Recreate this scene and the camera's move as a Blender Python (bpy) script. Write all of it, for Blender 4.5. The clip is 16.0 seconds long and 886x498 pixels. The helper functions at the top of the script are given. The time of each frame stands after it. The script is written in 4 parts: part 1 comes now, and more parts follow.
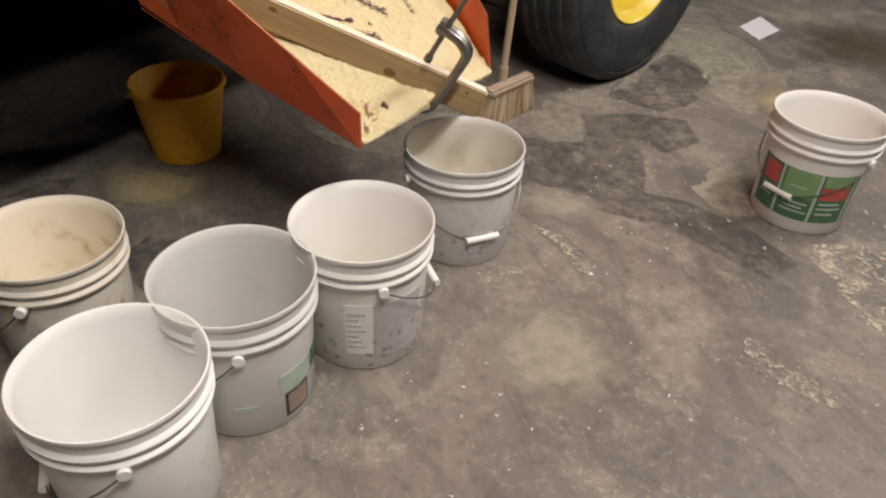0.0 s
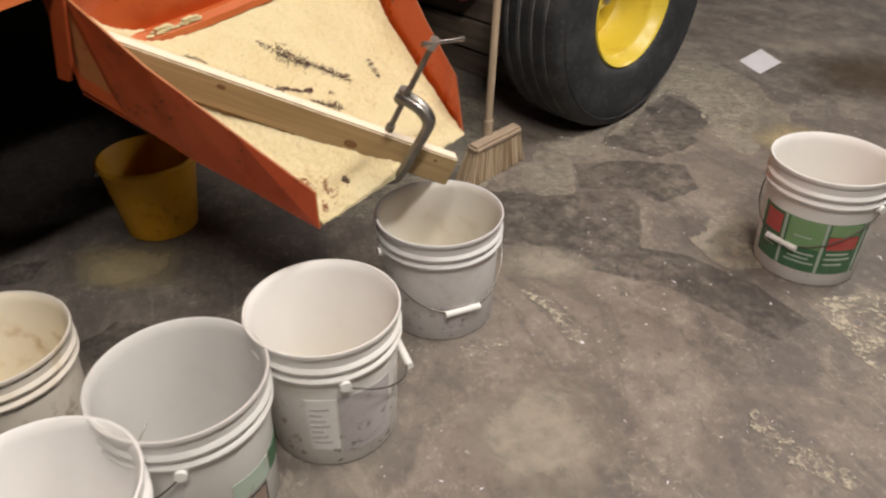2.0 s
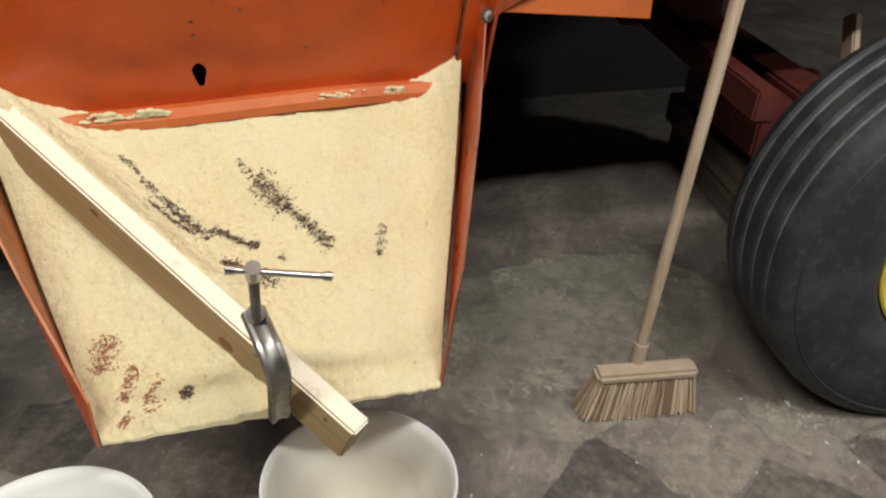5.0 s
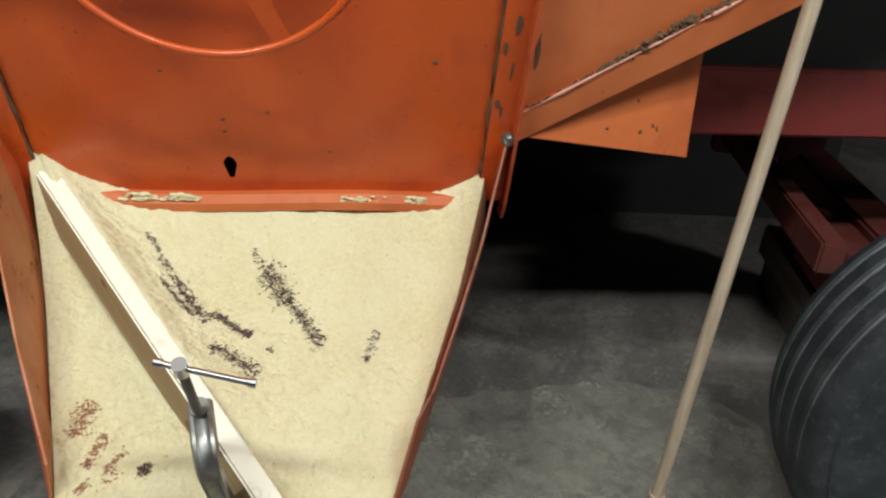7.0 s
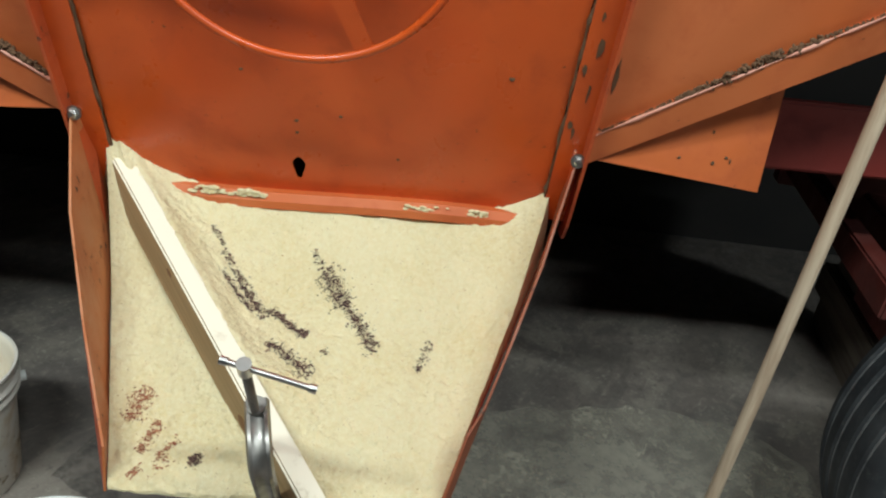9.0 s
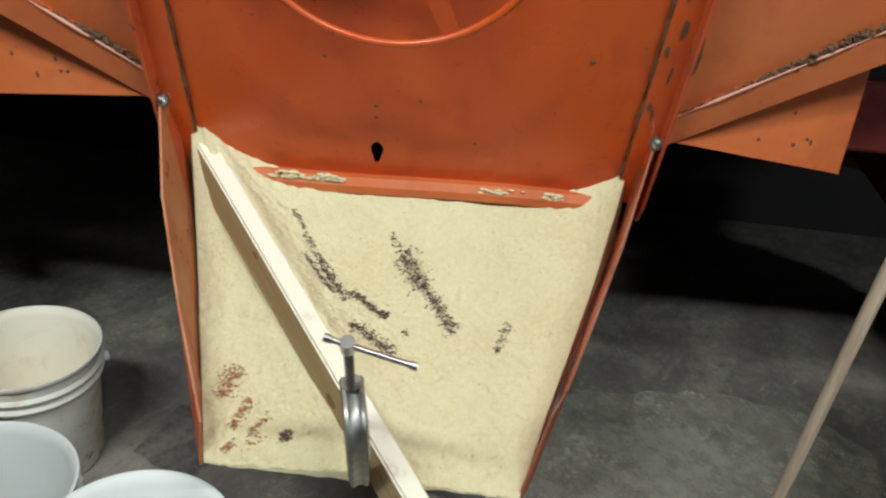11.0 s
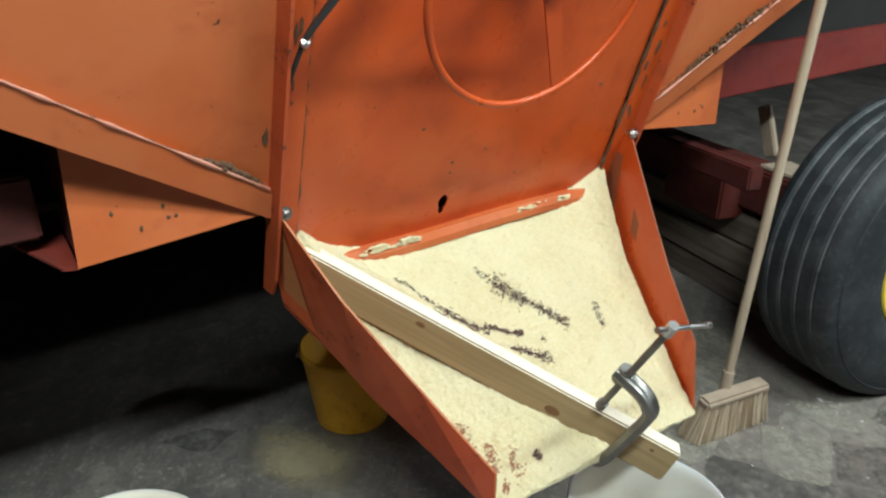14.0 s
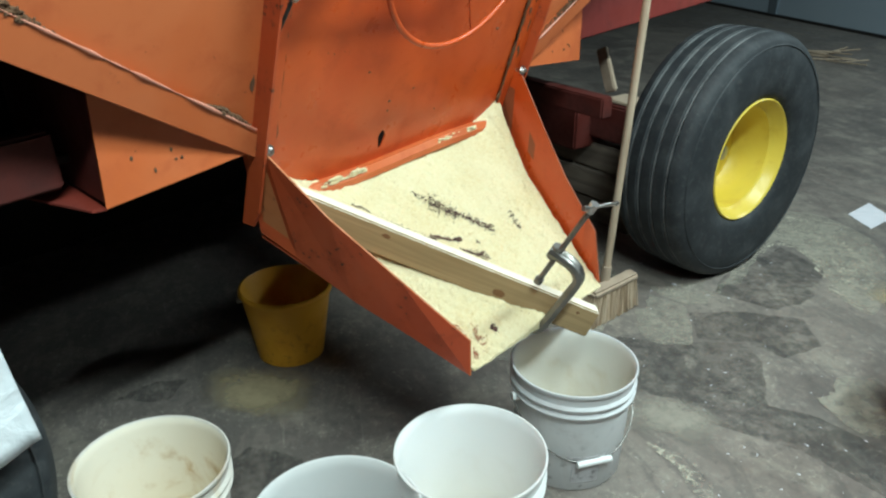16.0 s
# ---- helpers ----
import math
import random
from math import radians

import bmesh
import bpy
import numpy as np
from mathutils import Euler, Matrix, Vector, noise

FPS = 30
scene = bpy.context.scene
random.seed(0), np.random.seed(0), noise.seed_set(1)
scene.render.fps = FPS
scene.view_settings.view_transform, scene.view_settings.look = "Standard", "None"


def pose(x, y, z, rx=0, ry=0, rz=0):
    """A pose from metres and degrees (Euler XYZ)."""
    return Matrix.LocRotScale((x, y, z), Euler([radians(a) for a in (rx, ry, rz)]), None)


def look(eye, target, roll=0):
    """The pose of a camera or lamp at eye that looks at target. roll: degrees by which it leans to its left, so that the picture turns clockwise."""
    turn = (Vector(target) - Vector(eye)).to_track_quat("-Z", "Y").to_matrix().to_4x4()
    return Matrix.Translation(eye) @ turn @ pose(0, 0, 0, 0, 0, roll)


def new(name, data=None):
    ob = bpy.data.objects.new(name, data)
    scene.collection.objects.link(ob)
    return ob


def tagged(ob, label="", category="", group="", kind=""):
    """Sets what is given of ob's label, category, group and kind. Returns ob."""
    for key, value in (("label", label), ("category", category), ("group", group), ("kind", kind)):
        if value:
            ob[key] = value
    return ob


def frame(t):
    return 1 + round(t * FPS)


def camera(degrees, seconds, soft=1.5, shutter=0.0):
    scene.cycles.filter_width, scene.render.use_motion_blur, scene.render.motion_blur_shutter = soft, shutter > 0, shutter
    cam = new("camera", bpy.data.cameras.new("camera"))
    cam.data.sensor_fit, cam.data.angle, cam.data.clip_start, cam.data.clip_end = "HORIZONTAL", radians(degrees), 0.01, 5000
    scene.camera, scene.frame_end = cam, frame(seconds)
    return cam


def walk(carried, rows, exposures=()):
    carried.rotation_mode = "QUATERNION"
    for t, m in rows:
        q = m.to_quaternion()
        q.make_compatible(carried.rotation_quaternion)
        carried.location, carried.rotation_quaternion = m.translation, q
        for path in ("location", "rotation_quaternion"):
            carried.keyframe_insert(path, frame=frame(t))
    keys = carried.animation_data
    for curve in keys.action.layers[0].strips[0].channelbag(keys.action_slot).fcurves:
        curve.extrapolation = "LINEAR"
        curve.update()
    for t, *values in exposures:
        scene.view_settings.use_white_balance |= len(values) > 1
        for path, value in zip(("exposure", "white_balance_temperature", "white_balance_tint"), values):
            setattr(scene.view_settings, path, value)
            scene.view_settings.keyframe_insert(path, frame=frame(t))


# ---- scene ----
cam = camera(61.2, 16.0, soft=2.2, shutter=0.4)
PATH = [
    (0, (0.2004, -0.1743, 1.2436), (-0.0026, 1.4177, 0.0503), 3.29),
    (0.5, (0.1847, -0.1676, 1.2611), (-0.0346, 1.4469, 0.1005), 3.25),
    (1, (0.1787, -0.174, 1.2848), (-0.0564, 1.4865, 0.1943), 2.47),
    (1.5, (0.183, -0.1629, 1.2781), (-0.0253, 1.5045, 0.1928), 1.75),
    (2, (0.2941, -0.0065, 1.2549), (0.0171, 1.6274, 0.1363), -0.69),
    (2.5, (0.4276, 0.1947, 1.2472), (0.0364, 1.7899, 0.1055), -3.83),
    (3, (0.4396, 0.4601, 1.2247), (0.1565, 2.0401, 0.0309), 0.31),
    (3.5, (0.4362, 0.7336, 1.2597), (0.0358, 2.2728, 0.0466), 4.07),
    (4, (0.5518, 0.9668, 1.2498), (-0.4088, 2.2732, 0.0789), 5.28),
    (4.2, (0.5888, 0.9662, 1.2262), (-0.4342, 2.255, 0.0896), 3.7),
    (6.3, (0.7938, 1.2181, 1.3053), (-0.6533, 2.2259, 0.3607), 4.96),
    (6.5, (0.7969, 1.2171, 1.3034), (-0.6602, 2.2325, 0.3845), 4.74),
    (7, (0.8109, 1.2441, 1.3043), (-0.7027, 2.2306, 0.4458), 5.06),
    (7.5, (0.7949, 1.2391, 1.3046), (-0.7708, 2.1386, 0.4467), 6.36),
    (8, (0.7779, 1.2051, 1.3044), (-0.7924, 2.1123, 0.4615), 8.56),
    (10.3, (0.7915, 1.2296, 1.3394), (-0.7737, 2.067, 0.4185), 6.64),
    (10.5, (0.7877, 1.2176, 1.334), (-0.7883, 2.0271, 0.4073), 6.71),
    (11, (0.7686, 1.138, 1.3101), (-0.8222, 1.9452, 0.4048), 6.99),
    (11.5, (0.7288, 1.011, 1.3036), (-0.8031, 1.9282, 0.4023), 7.92),
    (12, (0.6609, 0.9313, 1.3487), (-0.7783, 1.9275, 0.3812), 6.87),
    (12.5, (0.4902, 0.8292, 1.2863), (-0.8669, 1.958, 0.3451), 6.38),
    (13, (0.3273, 0.6879, 1.3057), (-0.8745, 1.9768, 0.3591), 8.14),
    (13.5, (0.3089, 0.4459, 1.3644), (-0.7371, 1.945, 0.5533), 1.28),
    (14, (0.2286, 0.3122, 1.3431), (-0.6615, 1.9258, 0.565), 0.92),
    (14.5, (0.1098, 0.2313, 1.3352), (-0.5372, 1.9094, 0.4597), 1.12),
    (15, (0.1061, -0.001, 1.3515), (-0.3854, 1.7602, 0.5416), -1.33),
    (15.5, (0.1252, -0.0559, 1.3495), (-0.358, 1.7044, 0.5318), -1.23),
    (16, (0.1213, -0.0689, 1.3461), (-0.3539, 1.6828, 0.5046), -0.21),
]
EXPOSURES = [
    (0, 0.0, 6600, 14), (3.5, 0.0, 6600, 12), (6.5, 0.0, 5650, 2), (11.5, -0.10, 5500, -2), (13.0, -0.04, 5650, 0), (14.0, 0.22, 5350, -4), (14.5, 0.25, 5150, -8), (16, 0.28, 5150, -11),
]
walk(cam, [(t, look(eye, target, roll)) for t, eye, target, roll in PATH], EXPOSURES)

# ---- light: unseen shop tubes under the ceiling, an added fill lamp, dim bluish world ----
def lamp(name, m, size_x, size_y, watts, colour):
    d = bpy.data.lights.new(name, "AREA")
    d.shape, d.size, d.size_y, d.energy, d.color = "RECTANGLE", size_x, size_y, watts, colour
    ob = new(name, d)
    ob.matrix_world = m
    return ob


SHOP = pose(-0.381, 1.658, 0, 0, 0, 63.9)     # level; x along the machine's side, y inwards


def tube_lamp(a, b, z, long, watts, colour):
    m = SHOP @ pose(a, -b, z) @ look((0, 0, 0), (0, 0.9, -1.2))
    return lamp("shop_tube_lamp", m, long, 0.16, watts, colour)


tube_lamp(-1.2, 1.85, 3.15, 1.5, 92, (1.0, 0.95, 0.85))
tube_lamp(1.05, 1.85, 3.15, 1.5, 78, (1.0, 0.95, 0.86))
# added fill lamp without a known fixture, brightens the far floor and door
tube_lamp(5.4, 2.8, 3.2, 1.2, 95, (1.0, 0.96, 0.90))
world = bpy.data.worlds.new("world")
scene.world = world
world.use_nodes = True
world.node_tree.nodes["Background"].inputs[0].default_value = (0.6, 0.7, 0.85, 1)
world.node_tree.nodes["Background"].inputs[1].default_value = 0.05


# ---- materials ----
class Mat:
    def __init__(self, name, rough=0.6, metal=0.0):
        self.m = bpy.data.materials.new(name)
        self.m.use_nodes = True
        self.t = self.m.node_tree
        self.b = self.t.nodes["Principled BSDF"]
        self.b.inputs["Roughness"].default_value = rough
        self.b.inputs["Metallic"].default_value = metal
        self.co = self.t.nodes.new("ShaderNodeTexCoord").outputs["Object"]

    def link(self, a, b):
        self.t.links.new(a, b)

    def geo(self, which):
        return self.t.nodes.new("ShaderNodeNewGeometry").outputs[which]

    def noise(self, scale, detail=4.0, rough=0.55, distort=0.0, co=None, stretch=None):
        n = self.t.nodes.new("ShaderNodeTexNoise")
        n.inputs["Scale"].default_value, n.inputs["Detail"].default_value = scale, detail
        n.inputs["Roughness"].default_value, n.inputs["Distortion"].default_value = rough, distort
        src = co or self.co
        if stretch:
            mp = self.t.nodes.new("ShaderNodeMapping")
            mp.inputs["Scale"].default_value = stretch
            self.link(src, mp.inputs["Vector"])
            src = mp.outputs[0]
        self.link(src, n.inputs["Vector"])
        return n.outputs["Fac"]

    def ramp(self, fac, lo, hi, a=0.0, b=1.0):
        r = self.t.nodes.new("ShaderNodeMapRange")
        r.inputs["From Min"].default_value, r.inputs["From Max"].default_value = lo, hi
        r.inputs["To Min"].default_value, r.inputs["To Max"].default_value = a, b
        r.interpolation_type = "SMOOTHSTEP"
        self.link(fac, r.inputs["Value"])
        return r.outputs[0]

    def mul(self, a, b, op="MULTIPLY"):
        n = self.t.nodes.new("ShaderNodeMath")
        n.operation = op
        self.link(a, n.inputs[0])
        if isinstance(b, (int, float)):
            n.inputs[1].default_value = b
        else:
            self.link(b, n.inputs[1])
        return n.outputs[0]

    def mix(self, fac, a, b):
        n = self.t.nodes.new("ShaderNodeMix")
        n.data_type = "RGBA"
        self.link(fac, n.inputs[0]) if not isinstance(fac, float) else setattr(n.inputs[0], "default_value", fac)
        for sock, v in ((n.inputs[6], a), (n.inputs[7], b)):
            if isinstance(v, tuple):
                sock.default_value = (*v, 1)
            else:
                self.link(v, sock)
        return n.outputs[2]

    def colour(self, c):
        if isinstance(c, tuple):
            self.b.inputs["Base Color"].default_value = (*c, 1)
        else:
            self.link(c, self.b.inputs["Base Color"])
        return self

    def rough(self, fac, a, b, lo=0.3, hi=0.7):
        self.link(self.ramp(fac, lo, hi, a, b), self.b.inputs["Roughness"])
        return self

    def bump(self, fac, strength=0.3, dist=0.002):
        n = self.t.nodes.new("ShaderNodeBump")
        n.inputs["Strength"].default_value, n.inputs["Distance"].default_value = strength, dist
        self.link(fac, n.inputs["Height"])
        self.link(n.outputs[0], self.b.inputs["Normal"])
        return self

    def up(self):
        s = self.t.nodes.new("ShaderNodeSeparateXYZ")
        self.link(self.geo("Normal"), s.inputs[0])
        return s.outputs[2]


def paint(name, base, worn, dark, rough=0.42, rust=0.66):
    k = Mat(name, rough)
    big, mid, fine = k.noise(2.2, 3, 0.5, 0.6), k.noise(11, 5, 0.6, 0.3), k.noise(70, 4, 0.65)
    c = k.mix(k.ramp(big, 0.35, 0.7), base, worn)
    c = k.mix(k.mul(k.ramp(mid, 0.48, 0.75), 0.5), c, dark)
    spots = k.mul(k.ramp(fine, rust, rust + 0.05), k.ramp(mid, 0.5, 0.6))
    c = k.mix(spots, c, (0.045, 0.02, 0.01))
    k.colour(c).rough(mid, rough - 0.1, rough + 0.18)
    return k.bump(k.noise(4, 3, 0.5), 0.12, 0.01).m


ORANGE = paint("orange machine paint", (0.45, 0.060, 0.006), (0.49, 0.080, 0.010), (0.30, 0.040, 0.005), 0.34)
FADED = paint("sun-faded orange paint", (0.48, 0.113, 0.027), (0.52, 0.144, 0.044), (0.36, 0.070, 0.015), 0.45)
WALLRED = paint("worn red-orange paint", (0.38, 0.055, 0.012), (0.43, 0.078, 0.018), (0.19, 0.030, 0.010), 0.5, 0.58)
# brown for the cheek's outer face: grime, with its shade mixed into the colour
GRIMY_SHADED = paint("grimy, shade-darkened orange paint", (0.20, 0.052, 0.018), (0.26, 0.075, 0.028), (0.08, 0.03, 0.014), 0.6, 0.55)
DUSTED = paint("meal-dusted orange paint", (0.40, 0.125, 0.036), (0.44, 0.165, 0.055), (0.30, 0.075, 0.02), 0.55, 0.58)
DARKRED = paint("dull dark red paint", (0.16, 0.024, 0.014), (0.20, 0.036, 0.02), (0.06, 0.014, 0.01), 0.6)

RAILRED = paint("dull red rail paint", (0.19, 0.020, 0.014), (0.22, 0.028, 0.018), (0.10, 0.013, 0.010), 0.6)
# darker copy of the red, with the shade of recessed parts in its colour
SHADERED = paint("shade-darkened red paint", (0.075, 0.013, 0.009), (0.10, 0.018, 0.012), (0.03, 0.008, 0.006), 0.6)
# near-black colour standing in for the shade under the machine
k = Mat("near-black shade sheet", 0.8)
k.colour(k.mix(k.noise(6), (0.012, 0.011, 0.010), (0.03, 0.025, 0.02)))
SHADE_BLACK = k.m

k = Mat("worn pale primer", 0.5)
k.colour(k.mix(k.noise(30, 4), (0.58, 0.30, 0.22), (0.46, 0.15, 0.08)))
WORN = k.m

k = Mat("caked dirt", 0.95)
k.colour(k.mix(k.noise(60, 4), (0.05, 0.026, 0.012), (0.16, 0.085, 0.04))).bump(k.noise(160), 0.6, 0.004)
DIRT = k.m

k = Mat("ground corn meal", 0.95)
big, fine = k.noise(7, 4), k.noise(130, 5, 0.7)
c = k.mix(k.ramp(big, 0.35, 0.7), (0.82, 0.710, 0.425), (0.77, 0.640, 0.345))
c = k.mix(k.mul(k.ramp(fine, 0.35, 0.72), 0.55), c, (0.89, 0.82, 0.58))
c = k.mix(k.ramp(k.noise(260, 2), 0.69, 0.74), c, (0.42, 0.24, 0.07))
k.colour(c).bump(k.mul(k.noise(45, 5, 0.7), k.noise(220, 4, 0.7), "ADD"), 0.8, 0.010)
MEAL = k.m

k = Mat("dark chaff", 0.9)
k.colour(k.mix(k.geo("Random Per Island"), (0.035, 0.02, 0.022), (0.16, 0.085, 0.06)))
CHAFF = k.m
k = Mat("reddish bran", 0.9)
k.colour(k.mix(k.geo("Random Per Island"), (0.20, 0.06, 0.035), (0.42, 0.20, 0.10)))
BRAN = k.m

k = Mat("pine lumber", 0.7)
grain = k.noise(16, 5, 0.6, 0.8, stretch=(0.12, 3.0, 3.0))
c = k.mix(k.ramp(grain, 0.3, 0.7), (0.26, 0.178, 0.080), (0.36, 0.25, 0.12))
c = k.mix(k.ramp(k.noise(5, 3, 0.5, stretch=(0.6, 1.5, 1.5)), 0.55, 0.8), c, (0.25, 0.155, 0.065))
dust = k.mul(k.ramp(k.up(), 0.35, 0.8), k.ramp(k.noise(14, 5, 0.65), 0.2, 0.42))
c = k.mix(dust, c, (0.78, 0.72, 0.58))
k.colour(c).bump(grain, 0.3, 0.002)
PINE = k.m
k = Mat("knot wood", 0.6)
k.colour(k.mix(k.noise(120, 3), (0.10, 0.045, 0.015), (0.22, 0.11, 0.04)))
KNOT = k.m

k = Mat("grey forged steel", 0.42, 0.85)
k.colour(k.mix(k.noise(40, 4), (0.15, 0.138, 0.125), (0.30, 0.285, 0.265))).rough(k.noise(25), 0.3, 0.55)
FORGED = k.m
k = Mat("bright plated steel", 0.3, 1.0)
k.colour(k.mix(k.noise(60, 4), (0.42, 0.40, 0.38), (0.68, 0.66, 0.64)))
PLATED = k.m
k = Mat("black steel", 0.5, 0.5)
k.colour(k.mix(k.noise(40, 4), (0.02, 0.02, 0.021), (0.06, 0.058, 0.055)))
BLACKSTEEL = k.m


def plastic(name, base, stain, amount=0.35, rough=0.42, through_light=0.0, mud=0.0, glow=0.0):
    k = Mat(name, rough)
    n1, n2 = k.noise(9, 5, 0.6, 0.5), k.noise(38, 5, 0.65)
    c = k.mix(k.mul(k.ramp(n1, 0.5, 0.78), amount), base, stain)
    foot = k.t.nodes.new("ShaderNodeSeparateXYZ")
    k.link(k.co, foot.inputs[0])
    splash = k.ramp(foot.outputs[2], 0.24, 0.06)
    if mud is not None:
        c = k.mix(k.mul(k.mul(k.ramp(n2, 0.54, 0.66), max(amount, mud)), splash), c, tuple(0.5 * s for s in stain))
    k.colour(c).rough(n1, rough - 0.08, rough + 0.2)
    if through_light:
        k.b.inputs["Subsurface Weight"].default_value = through_light
        k.b.inputs["Subsurface Radius"].default_value = (0.02, 0.018, 0.015)
        k.b.inputs["Subsurface Scale"].default_value = 0.4
    k.bump(k.noise(30, 3), 0.05, 0.002)
    if glow:
        thin = k.t.nodes.new("ShaderNodeBsdfTranslucent")
        k.link(c, thin.inputs["Color"])
        both = k.t.nodes.new("ShaderNodeMixShader")
        both.inputs[0].default_value = glow
        k.link(k.b.outputs[0], both.inputs[1])
        k.link(thin.outputs[0], both.inputs[2])
        k.link(both.outputs[0], k.t.nodes["Material Output"].inputs["Surface"])
    return k.m


WHITE = plastic("white bucket plastic", (0.87, 0.865, 0.86), (0.70, 0.66, 0.61), 0.2, glow=0.10)
INNER = plastic("clean white bucket inside", (0.90, 0.89, 0.88), (0.80, 0.77, 0.72), 0.25, 0.5, mud=None, glow=0.12)
SCUFFED = plastic("scuffed white bucket plastic", (0.76, 0.75, 0.755), (0.50, 0.46, 0.45), 0.5, glow=0.2)
MEALY = plastic("dusty bucket inside", (0.82, 0.79, 0.73), (0.66, 0.58, 0.44), 0.5, 0.6, mud=None, glow=0.2)
MILKY = plastic("milky white bucket plastic", (0.80, 0.795, 0.78), (0.64, 0.64, 0.60), 0.3, 0.35, mud=None, glow=0.32)
GRUBBY = plastic("meal-stained bucket plastic", (0.72, 0.67, 0.60), (0.52, 0.38, 0.20), 0.9, 0.6, mud=0.5, glow=0.1)
CAKED = plastic("caked bucket inside", (0.80, 0.73, 0.60), (0.50, 0.34, 0.15), 1.0, 0.85, mud=None)
SPLASHED = plastic("muddy white bucket plastic", (0.84, 0.83, 0.81), (0.50, 0.40, 0.22), 0.18, mud=0.9, glow=0.2)
YELLOW = plastic("yellow pail plastic", (0.72, 0.36, 0.015), (0.50, 0.20, 0.01), 0.4, 0.45)
GRIPW = plastic("white grip plastic", (0.82, 0.82, 0.80), (0.5, 0.5, 0.48), 0.2, 0.4)
GREEN_D = plastic("dark green label print", (0.055, 0.16, 0.08), (0.16, 0.27, 0.17), 0.6, 0.4)
GREEN_L = plastic("pale green label print", (0.20, 0.36, 0.17), (0.34, 0.45, 0.28), 0.5, 0.35)
RED_L = plastic("red label print", (0.52, 0.085, 0.08), (0.60, 0.24, 0.18), 0.5, 0.4)
GREY_L = plastic("faded grey label print", (0.50, 0.48, 0.49), (0.30, 0.26, 0.26), 0.8, 0.45)
MINT_L = plastic("faded green print", (0.42, 0.52, 0.44), (0.55, 0.58, 0.52), 0.6, 0.45)
BLACK_L = plastic("black label print", (0.035, 0.032, 0.03), (0.15, 0.13, 0.12), 0.6, 0.5)
BROWN_L = plastic("brown printed label", (0.28, 0.21, 0.17), (0.42, 0.36, 0.30), 0.7, 0.5)

k = Mat("tyre rubber", 0.7)
c = k.mix(k.ramp(k.noise(9, 5, 0.6), 0.4, 0.75), (0.015, 0.017, 0.020), (0.042, 0.045, 0.048))
c = k.mix(k.mul(k.ramp(k.noise(45, 5, 0.7), 0.5, 0.75), 0.30), c, (0.12, 0.118, 0.108))
k.colour(c).bump(k.noise(90, 4), 0.25, 0.003)
RUBBER = k.m
k = Mat("dust in tyre grooves", 0.95)
k.colour(k.mix(k.ramp(k.noise(9, 5, 0.7), 0.30, 0.62), (0.06, 0.062, 0.065), (0.20, 0.20, 0.20)))
GROOVE = k.m
RIM = paint("yellow wheel paint", (0.68, 0.51, 0.045), (0.73, 0.57, 0.08), (0.50, 0.30, 0.02), 0.4, 0.7)

k = Mat("weathered ash handle", 0.65)
g = k.noise(20, 4, 0.6, 0.5, stretch=(4.0, 4.0, 0.25))
k.colour(k.mix(k.ramp(g, 0.3, 0.7), (0.33, 0.24, 0.16), (0.48, 0.38, 0.27))).bump(g, 0.2, 0.002)
ASH = k.m
k = Mat("broom bristle", 0.85)
k.colour(k.mix(k.geo("Random Per Island"), (0.42, 0.31, 0.20), (0.66, 0.53, 0.38)))
BRISTLE = k.m
k = Mat("dusty broom block", 0.85)
k.colour(k.mix(k.noise(30, 4), (0.28, 0.20, 0.14), (0.46, 0.37, 0.27)))
BLOCK = k.m
k = Mat("white paper", 0.8)
k.colour(k.mix(k.noise(20, 3), (0.78, 0.76, 0.80), (0.70, 0.68, 0.72)))
PAPER = k.m
k = Mat("white woven plastic sack", 0.45)
k.colour(k.mix(k.noise(12, 4), (0.72, 0.75, 0.78), (0.82, 0.84, 0.86))).bump(k.noise(14, 4, 0.5, 1.0), 0.4, 0.02)
SACK = k.m
k = Mat("old grey timber", 0.8)
g = k.noise(10, 5, 0.6, 0.8, stretch=(0.2, 3.0, 3.0))
k.colour(k.mix(k.ramp(g, 0.3, 0.7), (0.09, 0.068, 0.052), (0.18, 0.142, 0.108))).bump(g, 0.4, 0.004)
TIMBER = k.m

# concrete: trowelled slabs, dark damp drags, pale meal dust and brown oil
k = Mat("stained concrete", 0.6)
warp = k.noise(1.1, 3, 0.5, 1.0)
big, mid, fine, grit = k.noise(0.9, 4, 0.55, 1.2), k.noise(4.2, 6, 0.62, 1.0), k.noise(26, 6, 0.7, 0.3), k.noise(150, 3, 0.7)
v = k.t.nodes.new("ShaderNodeTexVoronoi")
v.feature, v.inputs["Scale"].default_value = "F1", 2.5
vm = k.t.nodes.new("ShaderNodeMix")
vm.data_type, vm.inputs[0].default_value = "VECTOR", 0.34
k.link(k.co, vm.inputs[4])
vn = k.t.nodes.new("ShaderNodeTexNoise")
vn.inputs["Scale"].default_value, vn.inputs["Detail"].default_value = 2.6, 4
k.link(k.co, vn.inputs["Vector"])
k.link(vn.outputs["Color"], vm.inputs[5])
k.link(vm.outputs[1], v.inputs["Vector"])
sx = k.t.nodes.new("ShaderNodeSeparateColor")
k.link(v.outputs["Color"], sx.inputs[0])
c = k.mix(k.ramp(big, 0.35, 0.65), (0.158, 0.134, 0.118), (0.224, 0.192, 0.166))
c = k.mix(k.mul(k.ramp(sx.outputs[0], 0.45, 0.60), 0.30), c, (0.085, 0.080, 0.078))
ve = k.t.nodes.new("ShaderNodeTexVoronoi")
ve.feature, ve.inputs["Scale"].default_value = "DISTANCE_TO_EDGE", 2.5
k.link(vm.outputs[1], ve.inputs["Vector"])
